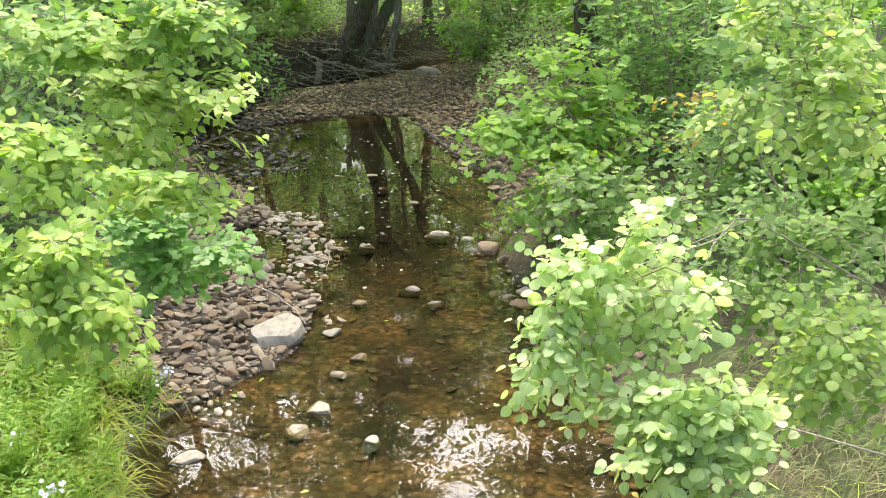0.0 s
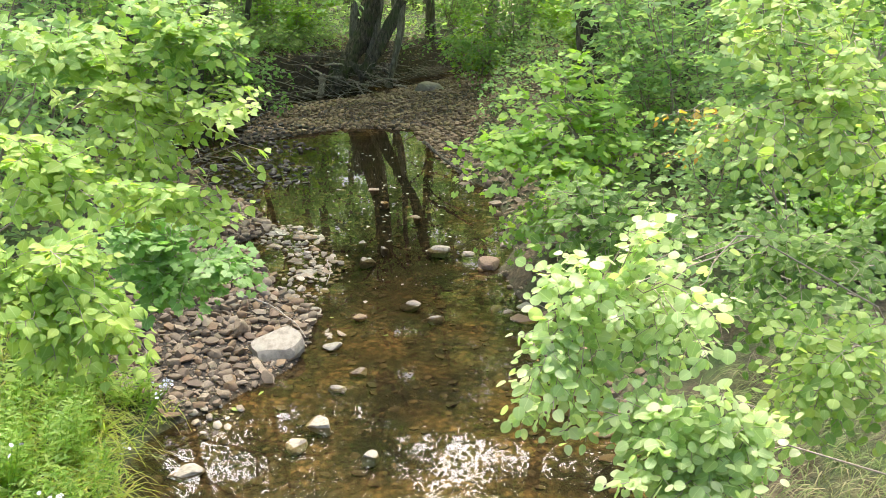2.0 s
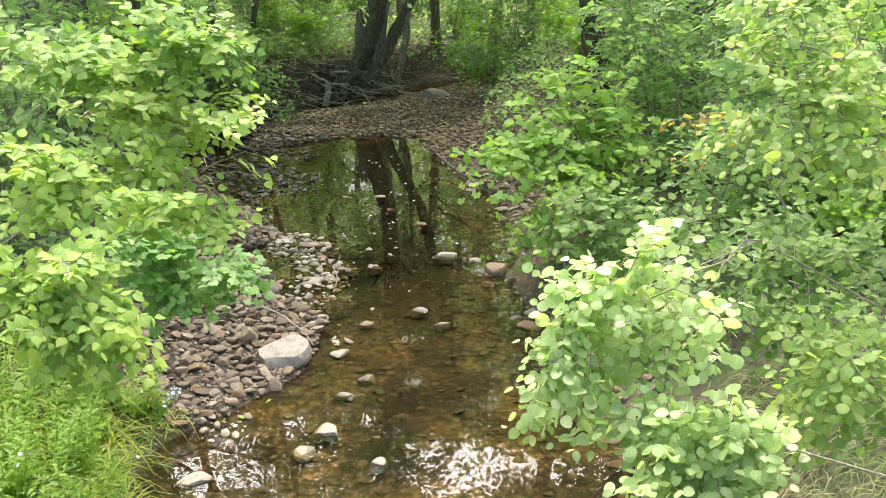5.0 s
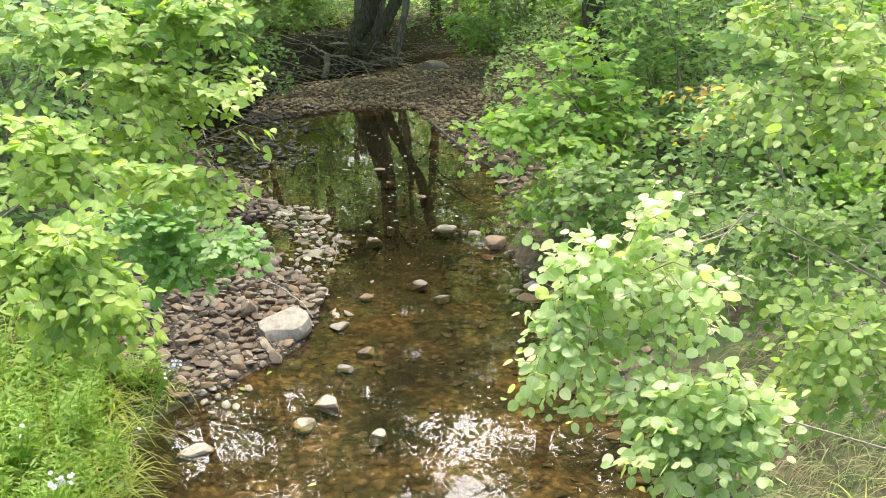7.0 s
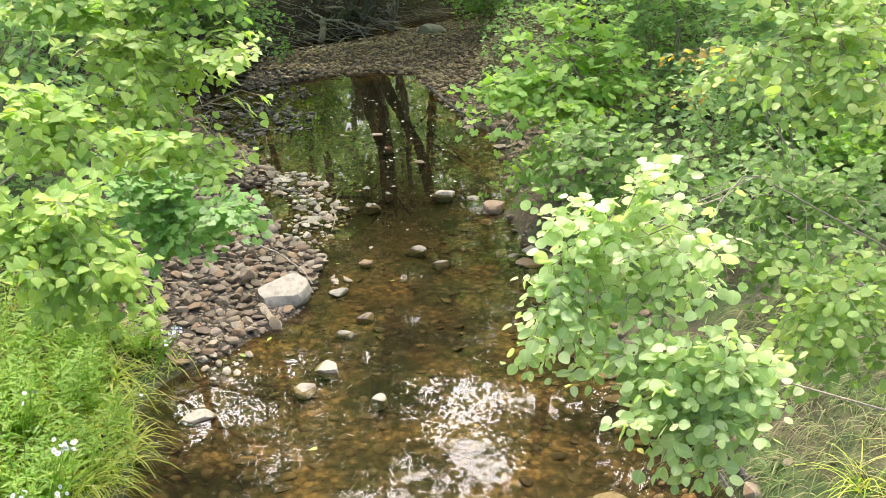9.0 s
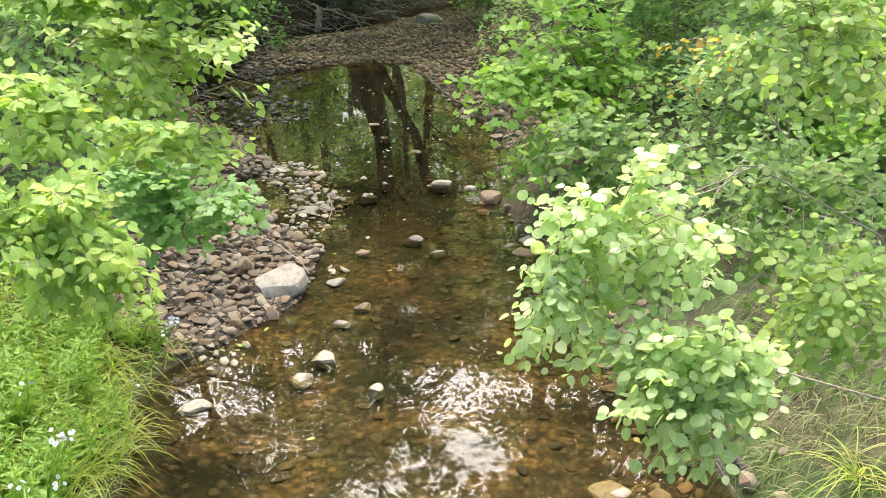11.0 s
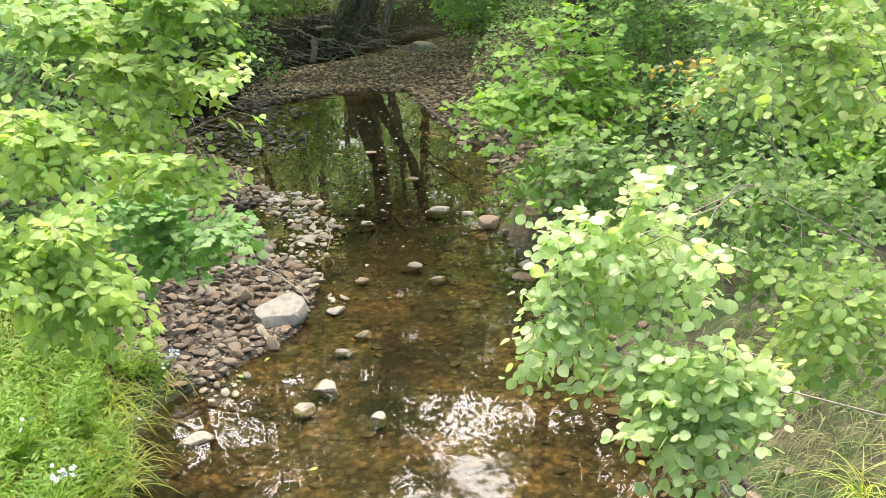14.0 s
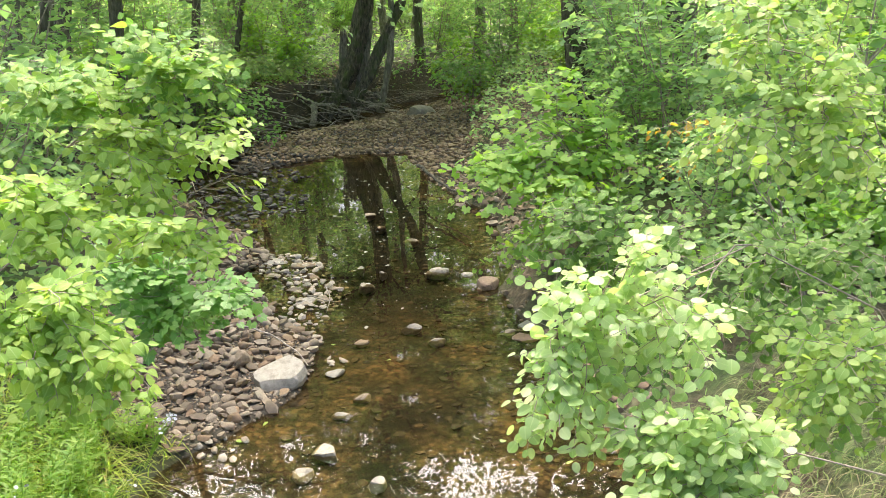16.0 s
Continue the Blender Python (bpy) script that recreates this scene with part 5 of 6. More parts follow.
lawn("grass", 900, (-2.5, -2.0, 3.2, 6.0), (0.08, 0.2), M_GRASS, "short green grass on the stream bank", 85, (0.2, -0.1), zmin=0.0, width=(0.006, 0.012))
lawn("grass", 6500, (1.7, 4.8, 2.6, 6.2), (0.12, 0.28), M_SEDGE, "thin drooping grass, part green and part dry", 82, (-0.7, -0.3), (0.8, 1.5))


def tuft(name, at, n, length, spreading, mat, label, seed, group):
    r = np.random.default_rng(seed)
    top = thing(name, at, label, "grass", group)
    foot = np.column_stack([r.normal(0, 0.035, n), r.normal(0, 0.035, n), np.full(n, -0.02)])
    head = np.column_stack([r.normal(0, spreading, n), r.normal(0, spreading, n), np.ones(n)])
    V, F, U = blades(foot, head, length * r.uniform(0.5, 1.1, n), r.uniform(0.006, 0.013, n), r.uniform(0.4, 1.3, n), r, 7)
    tagged(mesh_object("foliage", V, F, mat, top, U, True), kind="stuff")
    return top


tufts = [tuft("grass_tuft", (-2.3, 5.35, gz(-2.3, 5.35)), 46, 0.50, 0.8, M_GRASS, "tall arching grass tuft at the water's edge", 91, "grass tufts"),
         tuft("grass_tuft", (-2.45, 4.4, gz(-2.45, 4.4)), 46, 0.50, 0.8, M_GRASS, "tall arching grass tuft at the water's edge", 92, "grass tufts")]
for i, (x, y) in enumerate([(-2.4, 5.7), (-2.5, 5.9), (-2.3, 5.0), (-2.16, 4.55), (-2.6, 5.0), (-2.12, 4.2), (-2.7, 4.6), (-2.6, 6.2), (-2.8, 5.5), (-3.1, 5.0), (-2.1, 3.9), (-2.8, 4.1), (-2.5, 3.9), (-2.25, 4.35), (-2.2, 4.0), (-2.3, 4.7)]):
    if gz(x, y) < 0.04:
        continue
    copy_thing(tufts[i % 2], pose(x, y, gz(x, y), 0, 0, 71 * i))
for i, (x, y) in enumerate([(2.35, 4.2), (2.7, 4.0), (2.5, 3.8), (2.9, 4.4), (3.0, 3.7)]):
    copy_thing(tufts[i % 2], pose(x, y, gz(x, y), 0, 0, 50 * i))


def herb(name, at, stems, height, mat, label, seed, group):
    """A bunch of upright leafy stems with narrow leaves."""
    r = np.random.default_rng(seed)
    top = thing(name, at, label, "herb", group)
    wood, P, A, N, S = [], [], [], [], []
    for i in range(stems):
        h = height * r.uniform(0.5, 1.1)
        e = np.array([r.normal(0, 0.22) * h, r.normal(-0.05, 0.22) * h, h])
        f = np.array([r.normal(0, 0.07), r.normal(0, 0.07), -0.02])
        ln = bow(f, f + e, 0.02, 5)
        wood.append(tube(ln, np.linspace(0.003, 0.0012, 5), 4))
        k = int(h / 0.022)
        q, d = along(ln, np.linspace(0.15, 1.0, k))
        a = np.arange(k) * 2.4 + r.uniform(0, 6)
        P.append(q)
        A.append(np.column_stack([np.cos(a), np.sin(a), r.normal(0.35, 0.25, k)]))
        N.append(np.array([0, 0, 1.0]) + r.normal(0, 0.25, (k, 3)))
        S.append(r.uniform(0.06, 0.115, k) * np.linspace(1.1, 0.6, k))
    V, F, _ = join(wood)
    tagged(mesh_object("stem", V, F, M_HERB, top, smooth=True), kind="stuff")
    V, F, U = place_leaves(LEAF_LANCE, np.concatenate(P), np.concatenate(A), np.concatenate(N), np.concatenate(S))
    tagged(mesh_object("foliage", V, F, mat, top, U, True), kind="stuff")
    return top


herbs = [herb("herb_clump", (-2.6, 4.9, gz(-2.6, 4.9)), 9, 0.36, M_HERB, "leafy green herb clump among the grass", 101, "herbs"),
         herb("herb_clump", (-2.9, 5.5, gz(-2.9, 5.5)), 8, 0.45, M_HERB, "leafy green herb clump among the grass", 102, "herbs")]
for i in range(115):
    x, y = r7.uniform(-3.9, -2.1), r7.uniform(3.5, 6.4)
    if gz(x, y) > 0.08:
        copy_thing(herbs[i % 2], pose(x, y, gz(x, y), 0, 0, r7.uniform(0, 360)))


def flower_mesh():
    V, F = [], []
    for i in range(13):
        a = 2 * math.pi * i / 13
        c, s, w = math.cos(a), math.sin(a), 0.19
        k = len(V)
        V += [(0.2 * c, 0.2 * s, 0.0), (0.65 * c - w * s, 0.65 * s + w * c, 0.07), (c, s, 0.02), (0.65 * c + w * s, 0.65 * s - w * c, 0.07)]
        F.append((k, k + 3, k + 2, k + 1))
    return np.array(V), np.array(F)


def disc_mesh():
    V = [(0, 0, 0.14)] + [(0.24 * math.cos(a), 0.24 * math.sin(a), 0.06) for a in np.arange(8) * math.pi / 4]
    return np.array(V), np.array([(0, i, 1 + i % 8) for i in range(1, 9)])


FLOWER = []


def aster(at, heads, seed):
    """White asters: a branched stem with a flat cluster of flower heads."""
    r = np.random.default_rng(seed)
    x, y, z = at
    xb = min(x, float(np.interp(y, LEFT_Y, LEFT_X)) - 0.35)
    g = gz(xb, y)
    top = thing("aster_plant", (xb, y, g), "wild aster with a cluster of small white flowers", "flower", "asters")
    head = np.array([x - xb, 0.0, z - g])
    fork = head * (0.8, 1, 0.72)
    wood = [tube(bow((0, 0, -0.02), fork, 0.03, 6), np.linspace(0.0028, 0.0018, 6), 4)]
    for i in range(heads):
        p = head + np.array([r.normal(0, 0.028), r.normal(0, 0.028), r.normal(0, 0.014)])
        wood.append(tube(bow(fork, p, 0.01, 5), np.linspace(0.0014, 0.0007, 5), 4))
        if not FLOWER:
            f = mesh_object("flower_head", *flower_mesh(), M_PETAL, top, label="white aster flower head")
            d = mesh_object("disc", *disc_mesh(), M_DISC, f, label="yellow flower centre")
            FLOWER.extend((f.data, d.data))
        else:
            f, d = new("flower_head", FLOWER[0]), new("disc", FLOWER[1])
            f.parent, d.parent = top, f
        s = r.uniform(0.009, 0.013)
        f.matrix_basis = Matrix.Translation(p) @ pose(0, 0, 0, r.normal(38, 14), r.normal(0, 16), r.uniform(0, 360)) @ Matrix.Scale(s, 4)
    V, F, _ = join(wood)
    tagged(mesh_object("stem", V, F, M_HERB, top, smooth=True), kind="stuff")


for i, (p, n) in enumerate([((-1.57, 3.18, 1.35), 24), ((-1.57, 4.79, 1.07), 26), ((-1.57, 4.67, 1.06), 5), ((-1.91, 3.60, 1.36), 3), ((-1.50, 3.92, 1.17), 3), ((-1.57, 4.02, 1.17), 1), ((-1.57, 2.86, 1.36), 7), ((-1.48, 2.89, 1.33), 6), ((-1.47, 3.51, 1.28), 1)]):
    aster(p, n, 110 + i)

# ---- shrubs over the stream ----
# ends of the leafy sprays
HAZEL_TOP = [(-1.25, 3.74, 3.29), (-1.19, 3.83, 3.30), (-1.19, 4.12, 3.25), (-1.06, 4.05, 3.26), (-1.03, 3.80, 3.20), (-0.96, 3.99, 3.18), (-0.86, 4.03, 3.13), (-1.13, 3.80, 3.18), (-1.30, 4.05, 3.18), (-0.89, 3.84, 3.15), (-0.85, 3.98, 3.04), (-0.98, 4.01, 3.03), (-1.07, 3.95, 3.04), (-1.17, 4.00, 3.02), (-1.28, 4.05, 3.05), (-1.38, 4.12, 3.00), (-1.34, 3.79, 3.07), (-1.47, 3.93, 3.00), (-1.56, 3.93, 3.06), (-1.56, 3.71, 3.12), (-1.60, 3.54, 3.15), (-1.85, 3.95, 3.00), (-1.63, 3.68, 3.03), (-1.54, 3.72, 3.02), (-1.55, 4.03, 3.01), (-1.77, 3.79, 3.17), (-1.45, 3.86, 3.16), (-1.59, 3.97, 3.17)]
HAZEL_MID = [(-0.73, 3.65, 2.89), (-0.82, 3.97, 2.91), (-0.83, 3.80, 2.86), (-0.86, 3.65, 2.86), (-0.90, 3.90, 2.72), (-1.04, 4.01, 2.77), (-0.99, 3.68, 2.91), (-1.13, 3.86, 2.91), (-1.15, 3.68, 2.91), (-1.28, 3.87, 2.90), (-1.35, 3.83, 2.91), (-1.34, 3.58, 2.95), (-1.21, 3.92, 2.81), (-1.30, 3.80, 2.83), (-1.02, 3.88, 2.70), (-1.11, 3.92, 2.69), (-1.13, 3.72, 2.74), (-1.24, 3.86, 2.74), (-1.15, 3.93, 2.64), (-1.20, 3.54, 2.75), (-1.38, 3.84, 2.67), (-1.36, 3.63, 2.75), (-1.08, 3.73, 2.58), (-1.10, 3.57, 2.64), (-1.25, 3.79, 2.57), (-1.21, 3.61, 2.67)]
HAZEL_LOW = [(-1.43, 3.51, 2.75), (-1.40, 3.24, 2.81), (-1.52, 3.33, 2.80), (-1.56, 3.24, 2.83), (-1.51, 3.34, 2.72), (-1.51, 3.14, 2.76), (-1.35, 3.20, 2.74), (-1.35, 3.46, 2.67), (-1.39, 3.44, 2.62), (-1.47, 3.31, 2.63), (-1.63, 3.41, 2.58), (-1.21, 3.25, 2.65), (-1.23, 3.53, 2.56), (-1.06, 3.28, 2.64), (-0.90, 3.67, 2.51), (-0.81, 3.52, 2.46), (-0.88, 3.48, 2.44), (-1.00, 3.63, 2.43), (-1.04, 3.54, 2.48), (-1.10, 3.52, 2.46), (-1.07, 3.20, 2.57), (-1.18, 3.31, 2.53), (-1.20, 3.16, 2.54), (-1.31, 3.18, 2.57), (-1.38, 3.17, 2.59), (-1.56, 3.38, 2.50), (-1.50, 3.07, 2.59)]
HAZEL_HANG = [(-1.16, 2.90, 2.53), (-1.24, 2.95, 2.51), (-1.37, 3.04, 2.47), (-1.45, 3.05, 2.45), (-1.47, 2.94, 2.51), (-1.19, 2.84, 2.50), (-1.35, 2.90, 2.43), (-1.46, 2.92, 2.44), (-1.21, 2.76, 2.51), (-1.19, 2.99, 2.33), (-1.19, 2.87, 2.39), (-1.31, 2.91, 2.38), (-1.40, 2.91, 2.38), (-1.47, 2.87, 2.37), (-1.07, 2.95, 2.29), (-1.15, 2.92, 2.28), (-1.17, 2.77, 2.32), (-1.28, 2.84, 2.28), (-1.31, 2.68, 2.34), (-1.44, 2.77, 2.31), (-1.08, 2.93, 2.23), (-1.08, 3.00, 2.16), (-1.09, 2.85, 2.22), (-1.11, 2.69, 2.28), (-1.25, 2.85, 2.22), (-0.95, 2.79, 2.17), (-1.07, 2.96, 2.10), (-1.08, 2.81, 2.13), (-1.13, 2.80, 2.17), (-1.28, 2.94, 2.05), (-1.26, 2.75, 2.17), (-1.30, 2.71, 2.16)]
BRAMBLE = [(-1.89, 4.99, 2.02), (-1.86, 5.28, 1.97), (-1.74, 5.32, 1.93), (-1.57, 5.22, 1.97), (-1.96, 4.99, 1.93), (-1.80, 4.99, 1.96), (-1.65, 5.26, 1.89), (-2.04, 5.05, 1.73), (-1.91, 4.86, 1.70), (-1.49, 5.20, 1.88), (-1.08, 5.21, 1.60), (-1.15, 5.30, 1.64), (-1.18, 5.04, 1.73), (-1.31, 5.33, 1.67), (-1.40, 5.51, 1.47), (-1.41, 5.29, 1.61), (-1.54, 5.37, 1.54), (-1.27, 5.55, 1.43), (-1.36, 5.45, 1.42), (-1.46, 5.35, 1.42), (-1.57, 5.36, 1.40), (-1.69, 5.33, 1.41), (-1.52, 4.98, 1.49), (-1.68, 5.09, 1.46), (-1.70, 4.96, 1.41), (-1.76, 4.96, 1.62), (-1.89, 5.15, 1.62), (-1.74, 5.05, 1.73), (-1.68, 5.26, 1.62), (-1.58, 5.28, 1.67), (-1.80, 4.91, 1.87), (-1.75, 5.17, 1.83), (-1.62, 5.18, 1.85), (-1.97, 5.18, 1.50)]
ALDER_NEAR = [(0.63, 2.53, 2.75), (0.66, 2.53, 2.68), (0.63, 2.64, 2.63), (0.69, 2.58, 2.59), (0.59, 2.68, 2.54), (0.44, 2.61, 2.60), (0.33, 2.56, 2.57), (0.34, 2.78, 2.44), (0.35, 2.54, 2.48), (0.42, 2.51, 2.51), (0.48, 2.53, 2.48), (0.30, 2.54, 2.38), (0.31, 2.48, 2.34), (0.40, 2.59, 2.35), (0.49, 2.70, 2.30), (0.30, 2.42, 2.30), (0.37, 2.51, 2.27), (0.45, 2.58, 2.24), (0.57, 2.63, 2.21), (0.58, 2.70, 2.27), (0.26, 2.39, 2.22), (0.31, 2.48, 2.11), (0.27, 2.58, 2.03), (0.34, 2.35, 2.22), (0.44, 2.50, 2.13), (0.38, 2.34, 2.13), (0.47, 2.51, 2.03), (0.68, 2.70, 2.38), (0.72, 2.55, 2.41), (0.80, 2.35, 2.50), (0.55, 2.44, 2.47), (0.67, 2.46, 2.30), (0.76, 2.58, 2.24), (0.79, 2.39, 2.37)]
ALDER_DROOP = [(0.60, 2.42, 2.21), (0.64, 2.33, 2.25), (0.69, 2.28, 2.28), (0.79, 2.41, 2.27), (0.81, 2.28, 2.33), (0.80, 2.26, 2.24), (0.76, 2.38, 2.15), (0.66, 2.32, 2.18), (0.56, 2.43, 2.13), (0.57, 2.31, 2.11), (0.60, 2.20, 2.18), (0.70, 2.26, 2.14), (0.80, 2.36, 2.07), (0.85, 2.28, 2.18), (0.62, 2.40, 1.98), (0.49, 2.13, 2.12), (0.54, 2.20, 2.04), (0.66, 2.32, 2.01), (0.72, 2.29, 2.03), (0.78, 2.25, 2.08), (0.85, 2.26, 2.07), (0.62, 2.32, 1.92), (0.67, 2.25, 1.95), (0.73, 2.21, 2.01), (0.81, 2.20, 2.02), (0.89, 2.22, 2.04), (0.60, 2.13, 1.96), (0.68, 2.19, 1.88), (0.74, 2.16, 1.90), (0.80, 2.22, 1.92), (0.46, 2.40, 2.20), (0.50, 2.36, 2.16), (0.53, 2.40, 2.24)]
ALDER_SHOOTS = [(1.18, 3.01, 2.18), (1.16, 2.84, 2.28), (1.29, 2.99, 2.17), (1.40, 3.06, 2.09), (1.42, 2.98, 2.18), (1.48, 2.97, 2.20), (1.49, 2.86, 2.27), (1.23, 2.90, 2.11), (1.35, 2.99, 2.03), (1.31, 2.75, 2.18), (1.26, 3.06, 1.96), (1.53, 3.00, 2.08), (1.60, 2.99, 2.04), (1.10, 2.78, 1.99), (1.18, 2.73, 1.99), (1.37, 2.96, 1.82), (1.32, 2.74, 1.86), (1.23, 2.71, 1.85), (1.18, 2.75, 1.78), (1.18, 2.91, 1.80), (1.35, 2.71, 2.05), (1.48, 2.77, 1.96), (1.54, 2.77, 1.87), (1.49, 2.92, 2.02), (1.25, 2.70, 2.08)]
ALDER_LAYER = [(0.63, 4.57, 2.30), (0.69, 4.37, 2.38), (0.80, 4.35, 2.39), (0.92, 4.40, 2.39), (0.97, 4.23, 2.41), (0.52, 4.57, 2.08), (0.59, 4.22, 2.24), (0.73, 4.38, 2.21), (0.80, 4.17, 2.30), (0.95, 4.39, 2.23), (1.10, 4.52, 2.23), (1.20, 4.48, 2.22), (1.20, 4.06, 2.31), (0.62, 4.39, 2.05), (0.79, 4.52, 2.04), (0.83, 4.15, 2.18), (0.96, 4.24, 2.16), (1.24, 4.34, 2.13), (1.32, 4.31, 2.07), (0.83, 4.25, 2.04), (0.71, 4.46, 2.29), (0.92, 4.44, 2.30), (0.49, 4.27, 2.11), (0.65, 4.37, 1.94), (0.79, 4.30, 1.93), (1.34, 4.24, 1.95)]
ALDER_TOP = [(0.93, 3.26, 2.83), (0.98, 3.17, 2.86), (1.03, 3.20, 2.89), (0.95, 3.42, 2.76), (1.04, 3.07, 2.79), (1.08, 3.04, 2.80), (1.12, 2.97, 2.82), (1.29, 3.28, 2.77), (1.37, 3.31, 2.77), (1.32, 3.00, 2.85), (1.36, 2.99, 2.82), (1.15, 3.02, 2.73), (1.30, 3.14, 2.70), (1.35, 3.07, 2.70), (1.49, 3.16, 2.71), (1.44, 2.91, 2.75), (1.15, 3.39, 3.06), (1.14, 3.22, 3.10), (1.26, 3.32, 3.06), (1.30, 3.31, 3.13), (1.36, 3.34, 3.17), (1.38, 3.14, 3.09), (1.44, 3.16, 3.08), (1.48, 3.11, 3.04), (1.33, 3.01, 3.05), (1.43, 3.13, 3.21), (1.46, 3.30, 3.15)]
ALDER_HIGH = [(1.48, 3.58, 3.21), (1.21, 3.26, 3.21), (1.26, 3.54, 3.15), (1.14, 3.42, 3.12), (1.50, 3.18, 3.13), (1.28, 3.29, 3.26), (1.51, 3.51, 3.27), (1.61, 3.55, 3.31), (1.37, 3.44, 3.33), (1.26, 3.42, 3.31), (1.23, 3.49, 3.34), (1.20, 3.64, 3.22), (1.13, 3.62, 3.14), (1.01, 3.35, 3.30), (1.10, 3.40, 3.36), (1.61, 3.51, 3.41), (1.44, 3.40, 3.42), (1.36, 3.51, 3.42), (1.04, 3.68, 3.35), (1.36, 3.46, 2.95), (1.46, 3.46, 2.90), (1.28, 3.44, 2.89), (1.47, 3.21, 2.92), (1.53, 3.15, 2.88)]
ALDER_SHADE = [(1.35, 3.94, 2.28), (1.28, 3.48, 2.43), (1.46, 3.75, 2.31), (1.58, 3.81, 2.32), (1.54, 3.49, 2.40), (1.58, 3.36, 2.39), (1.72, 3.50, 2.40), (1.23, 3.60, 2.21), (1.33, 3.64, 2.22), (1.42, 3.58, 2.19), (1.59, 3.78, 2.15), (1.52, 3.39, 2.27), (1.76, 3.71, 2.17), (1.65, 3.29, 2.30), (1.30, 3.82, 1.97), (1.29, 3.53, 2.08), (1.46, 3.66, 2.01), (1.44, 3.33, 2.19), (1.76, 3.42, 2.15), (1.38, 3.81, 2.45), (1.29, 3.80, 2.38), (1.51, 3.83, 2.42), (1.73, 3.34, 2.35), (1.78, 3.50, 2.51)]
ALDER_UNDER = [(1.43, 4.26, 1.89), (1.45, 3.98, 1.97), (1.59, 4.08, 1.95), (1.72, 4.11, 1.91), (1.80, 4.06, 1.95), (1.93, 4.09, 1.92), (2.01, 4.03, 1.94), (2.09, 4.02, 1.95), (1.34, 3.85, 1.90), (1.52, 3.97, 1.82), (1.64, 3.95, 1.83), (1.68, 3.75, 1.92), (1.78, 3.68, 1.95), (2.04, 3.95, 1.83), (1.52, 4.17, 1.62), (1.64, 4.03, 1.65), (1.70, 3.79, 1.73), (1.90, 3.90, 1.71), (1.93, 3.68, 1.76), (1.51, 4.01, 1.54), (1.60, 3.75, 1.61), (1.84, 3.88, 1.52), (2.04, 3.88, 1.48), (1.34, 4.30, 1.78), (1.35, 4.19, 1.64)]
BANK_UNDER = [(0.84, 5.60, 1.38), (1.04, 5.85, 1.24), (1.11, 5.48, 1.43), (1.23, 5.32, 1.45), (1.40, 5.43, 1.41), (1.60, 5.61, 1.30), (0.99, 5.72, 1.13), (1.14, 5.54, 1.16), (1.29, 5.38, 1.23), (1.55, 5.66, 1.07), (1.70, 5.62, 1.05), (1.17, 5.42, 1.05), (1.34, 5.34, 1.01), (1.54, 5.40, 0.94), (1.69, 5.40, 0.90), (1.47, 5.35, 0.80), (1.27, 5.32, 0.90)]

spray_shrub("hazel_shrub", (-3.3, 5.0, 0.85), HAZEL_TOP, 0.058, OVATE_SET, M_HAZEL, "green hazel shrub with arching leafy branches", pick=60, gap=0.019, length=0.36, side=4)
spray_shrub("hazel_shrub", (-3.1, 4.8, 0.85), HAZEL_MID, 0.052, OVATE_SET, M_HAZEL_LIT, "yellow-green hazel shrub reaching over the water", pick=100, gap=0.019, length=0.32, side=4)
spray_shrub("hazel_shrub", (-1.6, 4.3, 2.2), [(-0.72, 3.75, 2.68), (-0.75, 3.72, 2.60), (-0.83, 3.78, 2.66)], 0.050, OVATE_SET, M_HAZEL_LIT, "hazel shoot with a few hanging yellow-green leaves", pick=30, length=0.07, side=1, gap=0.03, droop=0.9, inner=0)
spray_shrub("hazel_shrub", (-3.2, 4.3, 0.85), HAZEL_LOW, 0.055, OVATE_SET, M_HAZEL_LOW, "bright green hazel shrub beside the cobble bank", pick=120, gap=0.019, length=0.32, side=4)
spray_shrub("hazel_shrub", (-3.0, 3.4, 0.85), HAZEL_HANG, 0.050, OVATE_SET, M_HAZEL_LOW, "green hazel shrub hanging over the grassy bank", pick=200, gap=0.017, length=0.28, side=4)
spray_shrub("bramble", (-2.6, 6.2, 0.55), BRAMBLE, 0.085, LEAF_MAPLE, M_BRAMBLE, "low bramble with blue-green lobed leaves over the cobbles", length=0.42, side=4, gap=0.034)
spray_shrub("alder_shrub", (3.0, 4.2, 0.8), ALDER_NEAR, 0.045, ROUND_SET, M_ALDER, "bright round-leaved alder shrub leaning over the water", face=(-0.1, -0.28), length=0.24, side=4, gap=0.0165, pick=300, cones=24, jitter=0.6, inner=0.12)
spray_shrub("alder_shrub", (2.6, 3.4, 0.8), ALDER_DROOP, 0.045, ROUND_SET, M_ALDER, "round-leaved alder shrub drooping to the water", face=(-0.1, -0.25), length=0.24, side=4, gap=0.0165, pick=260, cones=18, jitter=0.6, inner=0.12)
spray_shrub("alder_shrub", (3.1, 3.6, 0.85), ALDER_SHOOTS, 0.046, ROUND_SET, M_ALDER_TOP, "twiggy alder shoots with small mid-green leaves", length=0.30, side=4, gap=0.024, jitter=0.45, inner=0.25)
spray_shrub("alder_shrub", (3.2, 5.4, 0.85), ALDER_LAYER, 0.056, ROUND_SET, M_ALDER_SHADED, "green alder shrub with layered round-leaved sprays", length=0.38, side=4, gap=0.032, pick=40, cones=8)
spray_shrub("alder_shrub", (3.1, 5.0, 0.85), ALDER_UNDER, 0.052, ROUND_SET, M_ALDER_SHADED, "low shaded alder growth on the bank", length=0.34, side=3, gap=0.030)
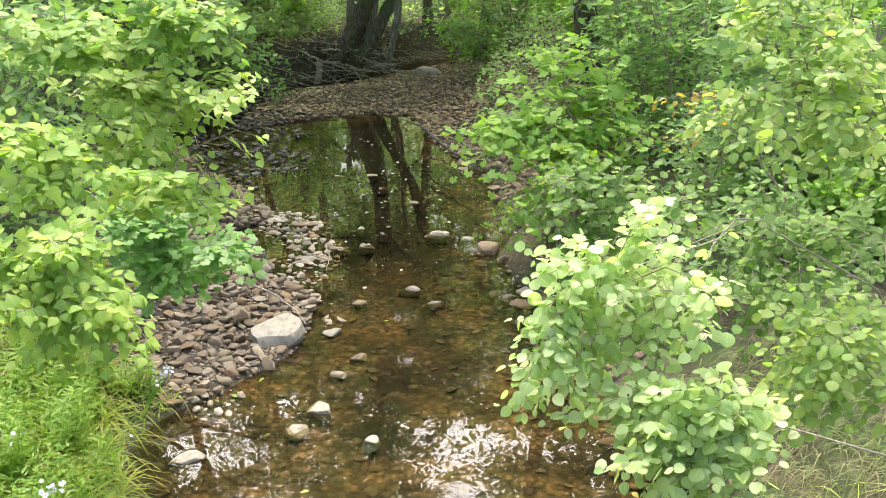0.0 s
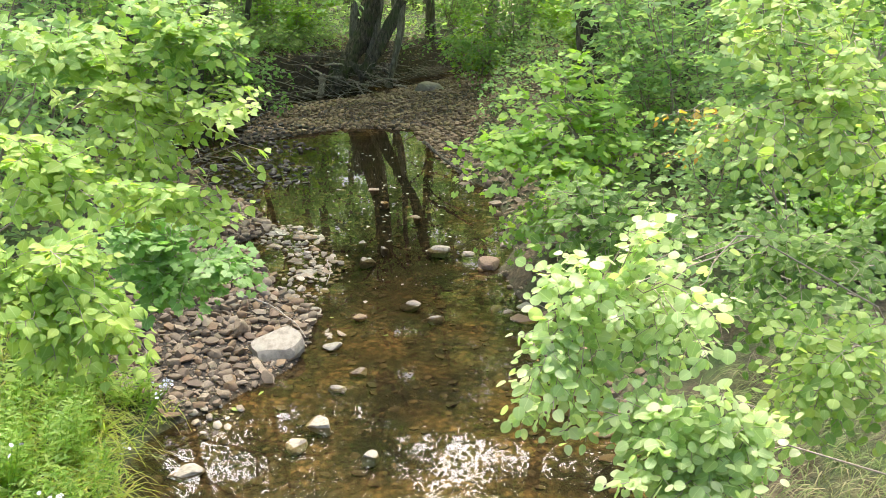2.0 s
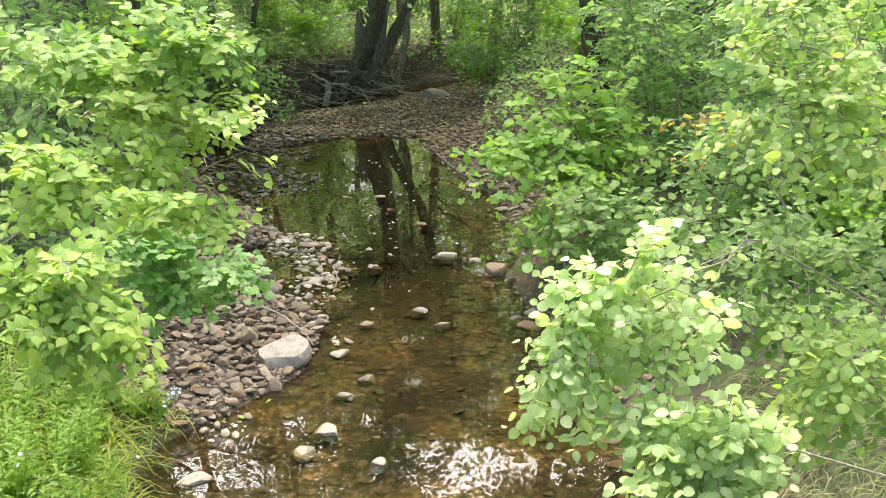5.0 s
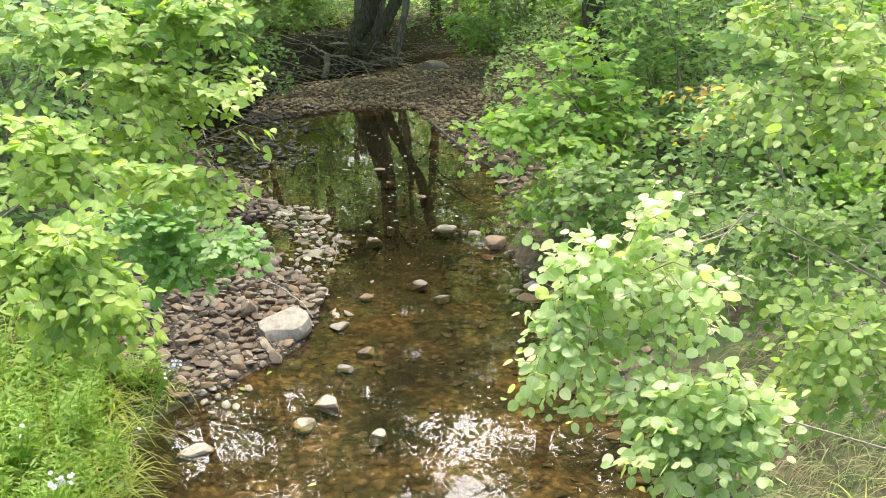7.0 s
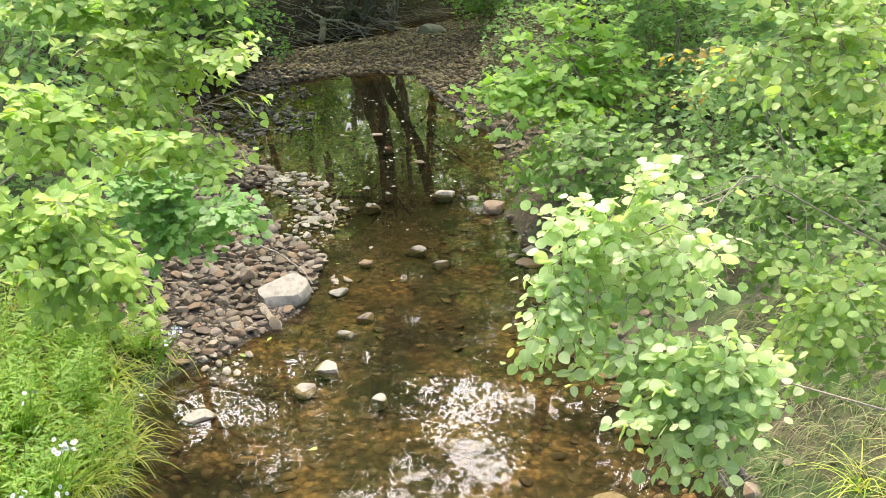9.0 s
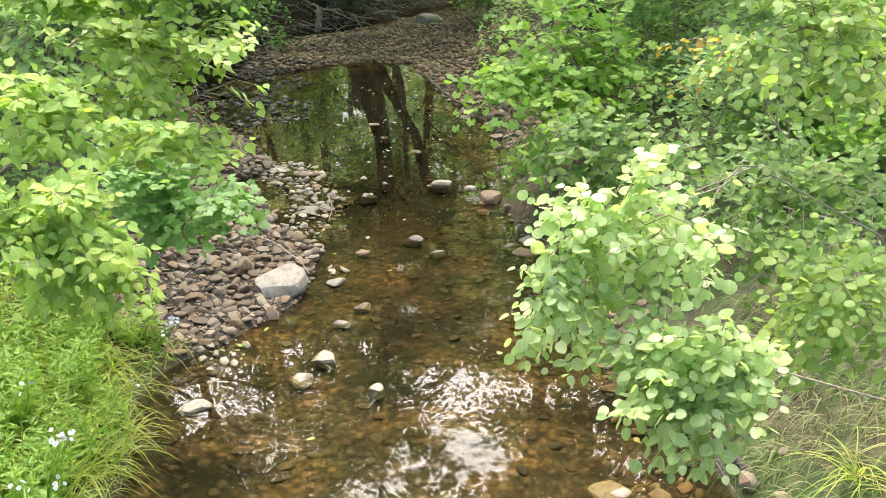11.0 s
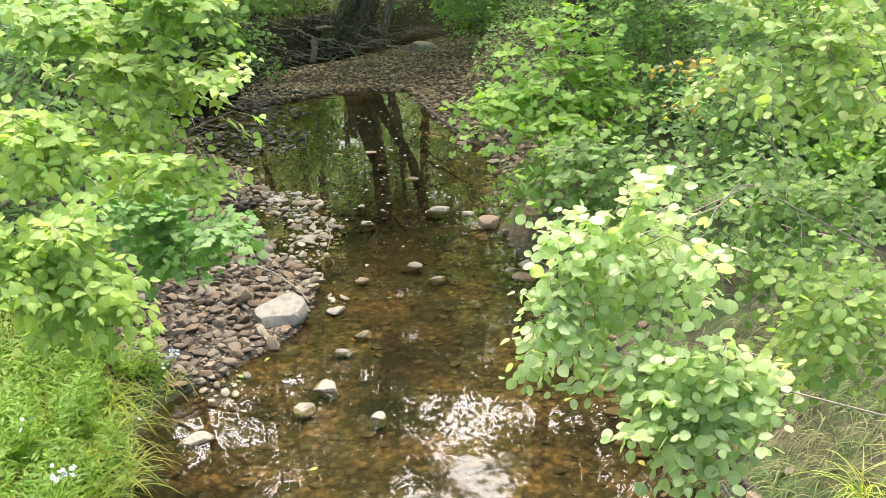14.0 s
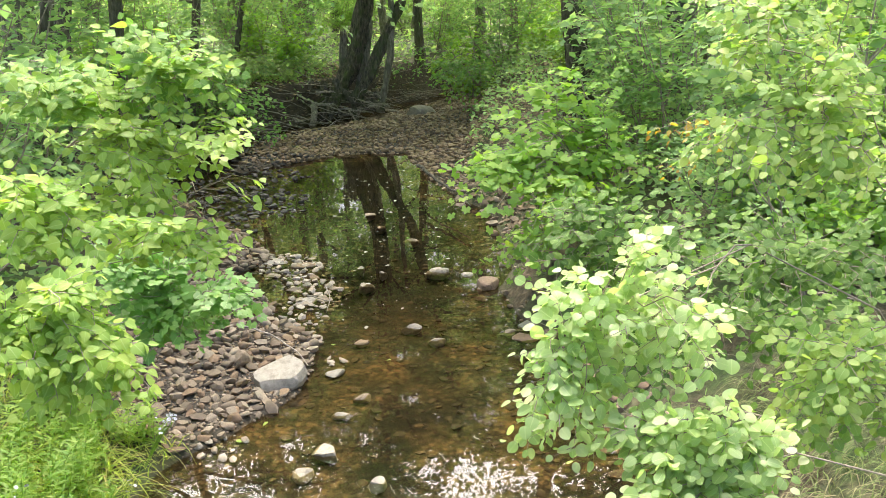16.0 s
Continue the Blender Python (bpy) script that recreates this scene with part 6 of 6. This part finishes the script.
spray_shrub("bank_shrub", (2.6, 7.2, 0.7), BANK_UNDER, 0.062, ROUND_SET, M_ALDER_SHADED, "low dark green shrub on the shaded bank", length=0.40, side=4, gap=0.032)
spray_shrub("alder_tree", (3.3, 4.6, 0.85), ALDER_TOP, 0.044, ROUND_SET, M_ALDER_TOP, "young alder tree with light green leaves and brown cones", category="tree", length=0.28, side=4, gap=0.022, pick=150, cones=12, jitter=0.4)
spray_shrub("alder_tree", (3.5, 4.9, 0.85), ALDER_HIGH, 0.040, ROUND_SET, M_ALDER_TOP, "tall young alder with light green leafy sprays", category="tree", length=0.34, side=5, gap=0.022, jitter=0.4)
spray_shrub("alder_shrub", (3.4, 4.6, 0.85), ALDER_SHADE, 0.046, ROUND_SET, M_ALDER_SHADED, "shaded alder shrub with mid-green round leaves", length=0.34, side=4, gap=0.024)
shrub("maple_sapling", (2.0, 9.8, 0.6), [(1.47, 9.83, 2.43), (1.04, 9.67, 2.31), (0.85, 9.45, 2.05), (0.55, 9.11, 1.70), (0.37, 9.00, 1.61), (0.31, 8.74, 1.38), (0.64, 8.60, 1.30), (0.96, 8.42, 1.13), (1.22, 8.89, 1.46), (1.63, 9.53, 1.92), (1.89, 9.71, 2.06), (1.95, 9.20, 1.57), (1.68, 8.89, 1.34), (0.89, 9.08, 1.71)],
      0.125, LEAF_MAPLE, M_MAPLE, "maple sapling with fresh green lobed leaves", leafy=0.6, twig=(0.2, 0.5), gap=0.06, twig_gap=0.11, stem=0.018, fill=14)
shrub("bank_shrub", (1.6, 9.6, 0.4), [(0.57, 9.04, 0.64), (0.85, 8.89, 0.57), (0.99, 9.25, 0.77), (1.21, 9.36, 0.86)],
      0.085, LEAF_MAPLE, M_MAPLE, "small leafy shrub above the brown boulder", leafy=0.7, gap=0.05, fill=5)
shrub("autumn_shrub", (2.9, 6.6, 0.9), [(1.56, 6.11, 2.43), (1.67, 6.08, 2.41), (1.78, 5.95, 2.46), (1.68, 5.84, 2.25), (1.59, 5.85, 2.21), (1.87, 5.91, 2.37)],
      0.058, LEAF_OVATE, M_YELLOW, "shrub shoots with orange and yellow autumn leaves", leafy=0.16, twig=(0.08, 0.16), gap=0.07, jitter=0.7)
shrub("beech_spray", (1.3, 24.0, 0.6), [(-0.72, 22.50, 1.26), (-0.24, 22.50, 1.18), (0.31, 22.30, 1.10), (0.84, 22.00, 0.88), (0.54, 21.50, 0.66), (0.98, 21.00, 0.52), (1.52, 22.00, 0.85), (1.31, 21.00, 0.66), (0.19, 23.00, 1.34), (1.00, 22.50, 1.22)],
      0.11, LEAF_MID, M_BRAMBLE, "beech shoots with flat layered blue-green sprays", leafy=0.5, twig=(0.2, 0.5), gap=0.06, twig_gap=0.12, fill=8, fork=0.08)
shrub("bank_bush", (-5.2, 19.6, 0.6), [(-3.95, 19.50, 1.10), (-3.54, 19.50, 0.99), (-3.11, 19.30, 0.74), (-3.27, 19.00, 0.46), (-3.78, 19.00, 0.67), (-4.11, 19.00, 0.94), (-3.38, 18.60, 0.39), (-4.02, 20.00, 1.41), (-3.48, 20.50, 1.45), (-4.36, 20.00, 1.66)],
      0.11, LEAF_MID, M_BRAMBLE, "leafy bush hanging over the dark water", leafy=0.6, twig=(0.2, 0.5), gap=0.06, twig_gap=0.12, fill=12)
low_bush = shrub("bank_bush", (-4.3, 24.6, 0.8), [(-3.34, 22.80, 0.93), (-3.03, 23.20, 1.01), (-4.12, 22.50, 0.97), (-4.60, 22.50, 1.01), (-3.70, 22.40, 0.85), (-3.68, 23.40, 1.23), (-2.88, 24.00, 1.35), (-4.41, 23.50, 1.31), (-2.63, 24.20, 1.11)],
      0.12, LEAF_MID, M_FOREST_LIT, "light green bush on top of the undercut bank", leafy=0.7, twig=(0.2, 0.5), gap=0.06, twig_gap=0.11, fill=14)

for x, y, turn in [(-5.6, 24.6, 25), (-4.9, 23.7, -25)]:
    copy_thing(low_bush, pose(x, y, gz(x, y), 0, 0, turn))


def flecks(n):
    """Bits of dead leaf and seed fluff afloat on the still pool."""
    r = np.random.default_rng(67)
    x, y = r.normal(-0.6, 0.75, n), r.uniform(8.5, 16.5, n)
    ok = terrain(x, y)[0] < -0.1
    k = int(ok.sum())
    A = np.column_stack([r.normal(0, 1, k), r.normal(0, 1, k), np.zeros(k)])
    V, F, U = place_leaves(LEAF_FAR, np.column_stack([x, y, np.full(n, 0.006)])[ok], A, np.array([0, 0, 1.0]) + r.normal(0, 0.1, (k, 3)), 0.02 + 0.06 * r.uniform(0, 1, k) ** 3)
    return tagged(mesh_object("floating_flecks", V, F, M_FLECK, None, U, True), "pale leaf flecks floating on the still pool", "leaves", kind="stuff")


flecks(230)


def fallen_leaf(at, size, turn, mat):
    V, F, U = place_leaves(LEAF_OVATE, np.zeros((1, 3)), np.array([[1.0, 0, 0.0]]), np.array([[0, 0, 1.0]]), np.array([1.0]))
    ob = mesh_object("fallen_leaf", V, F, mat, None, U, True)
    ob.matrix_basis = Matrix.Translation(at) @ pose(0, 0, 0, 6, 4, turn) @ Matrix.Scale(size, 4)
    return tagged(ob, "single fallen leaf lying on stones or water", "leaf", "fallen leaves")


for i, (x, y) in enumerate([(-1.62, 6.44), (1.07, 9.79), (-0.45, 7.89), (-1.42, 6.74), (1.29, 5.10), (-0.38, 11.98), (-1.03, 8.30), (-0.84, 5.13)]):
    fallen_leaf((x, y, max(gz(x, y), 0.0) + 0.012), 0.06, 77 * i, M_YELLOW if i in (1, 4) else M_HAZEL)
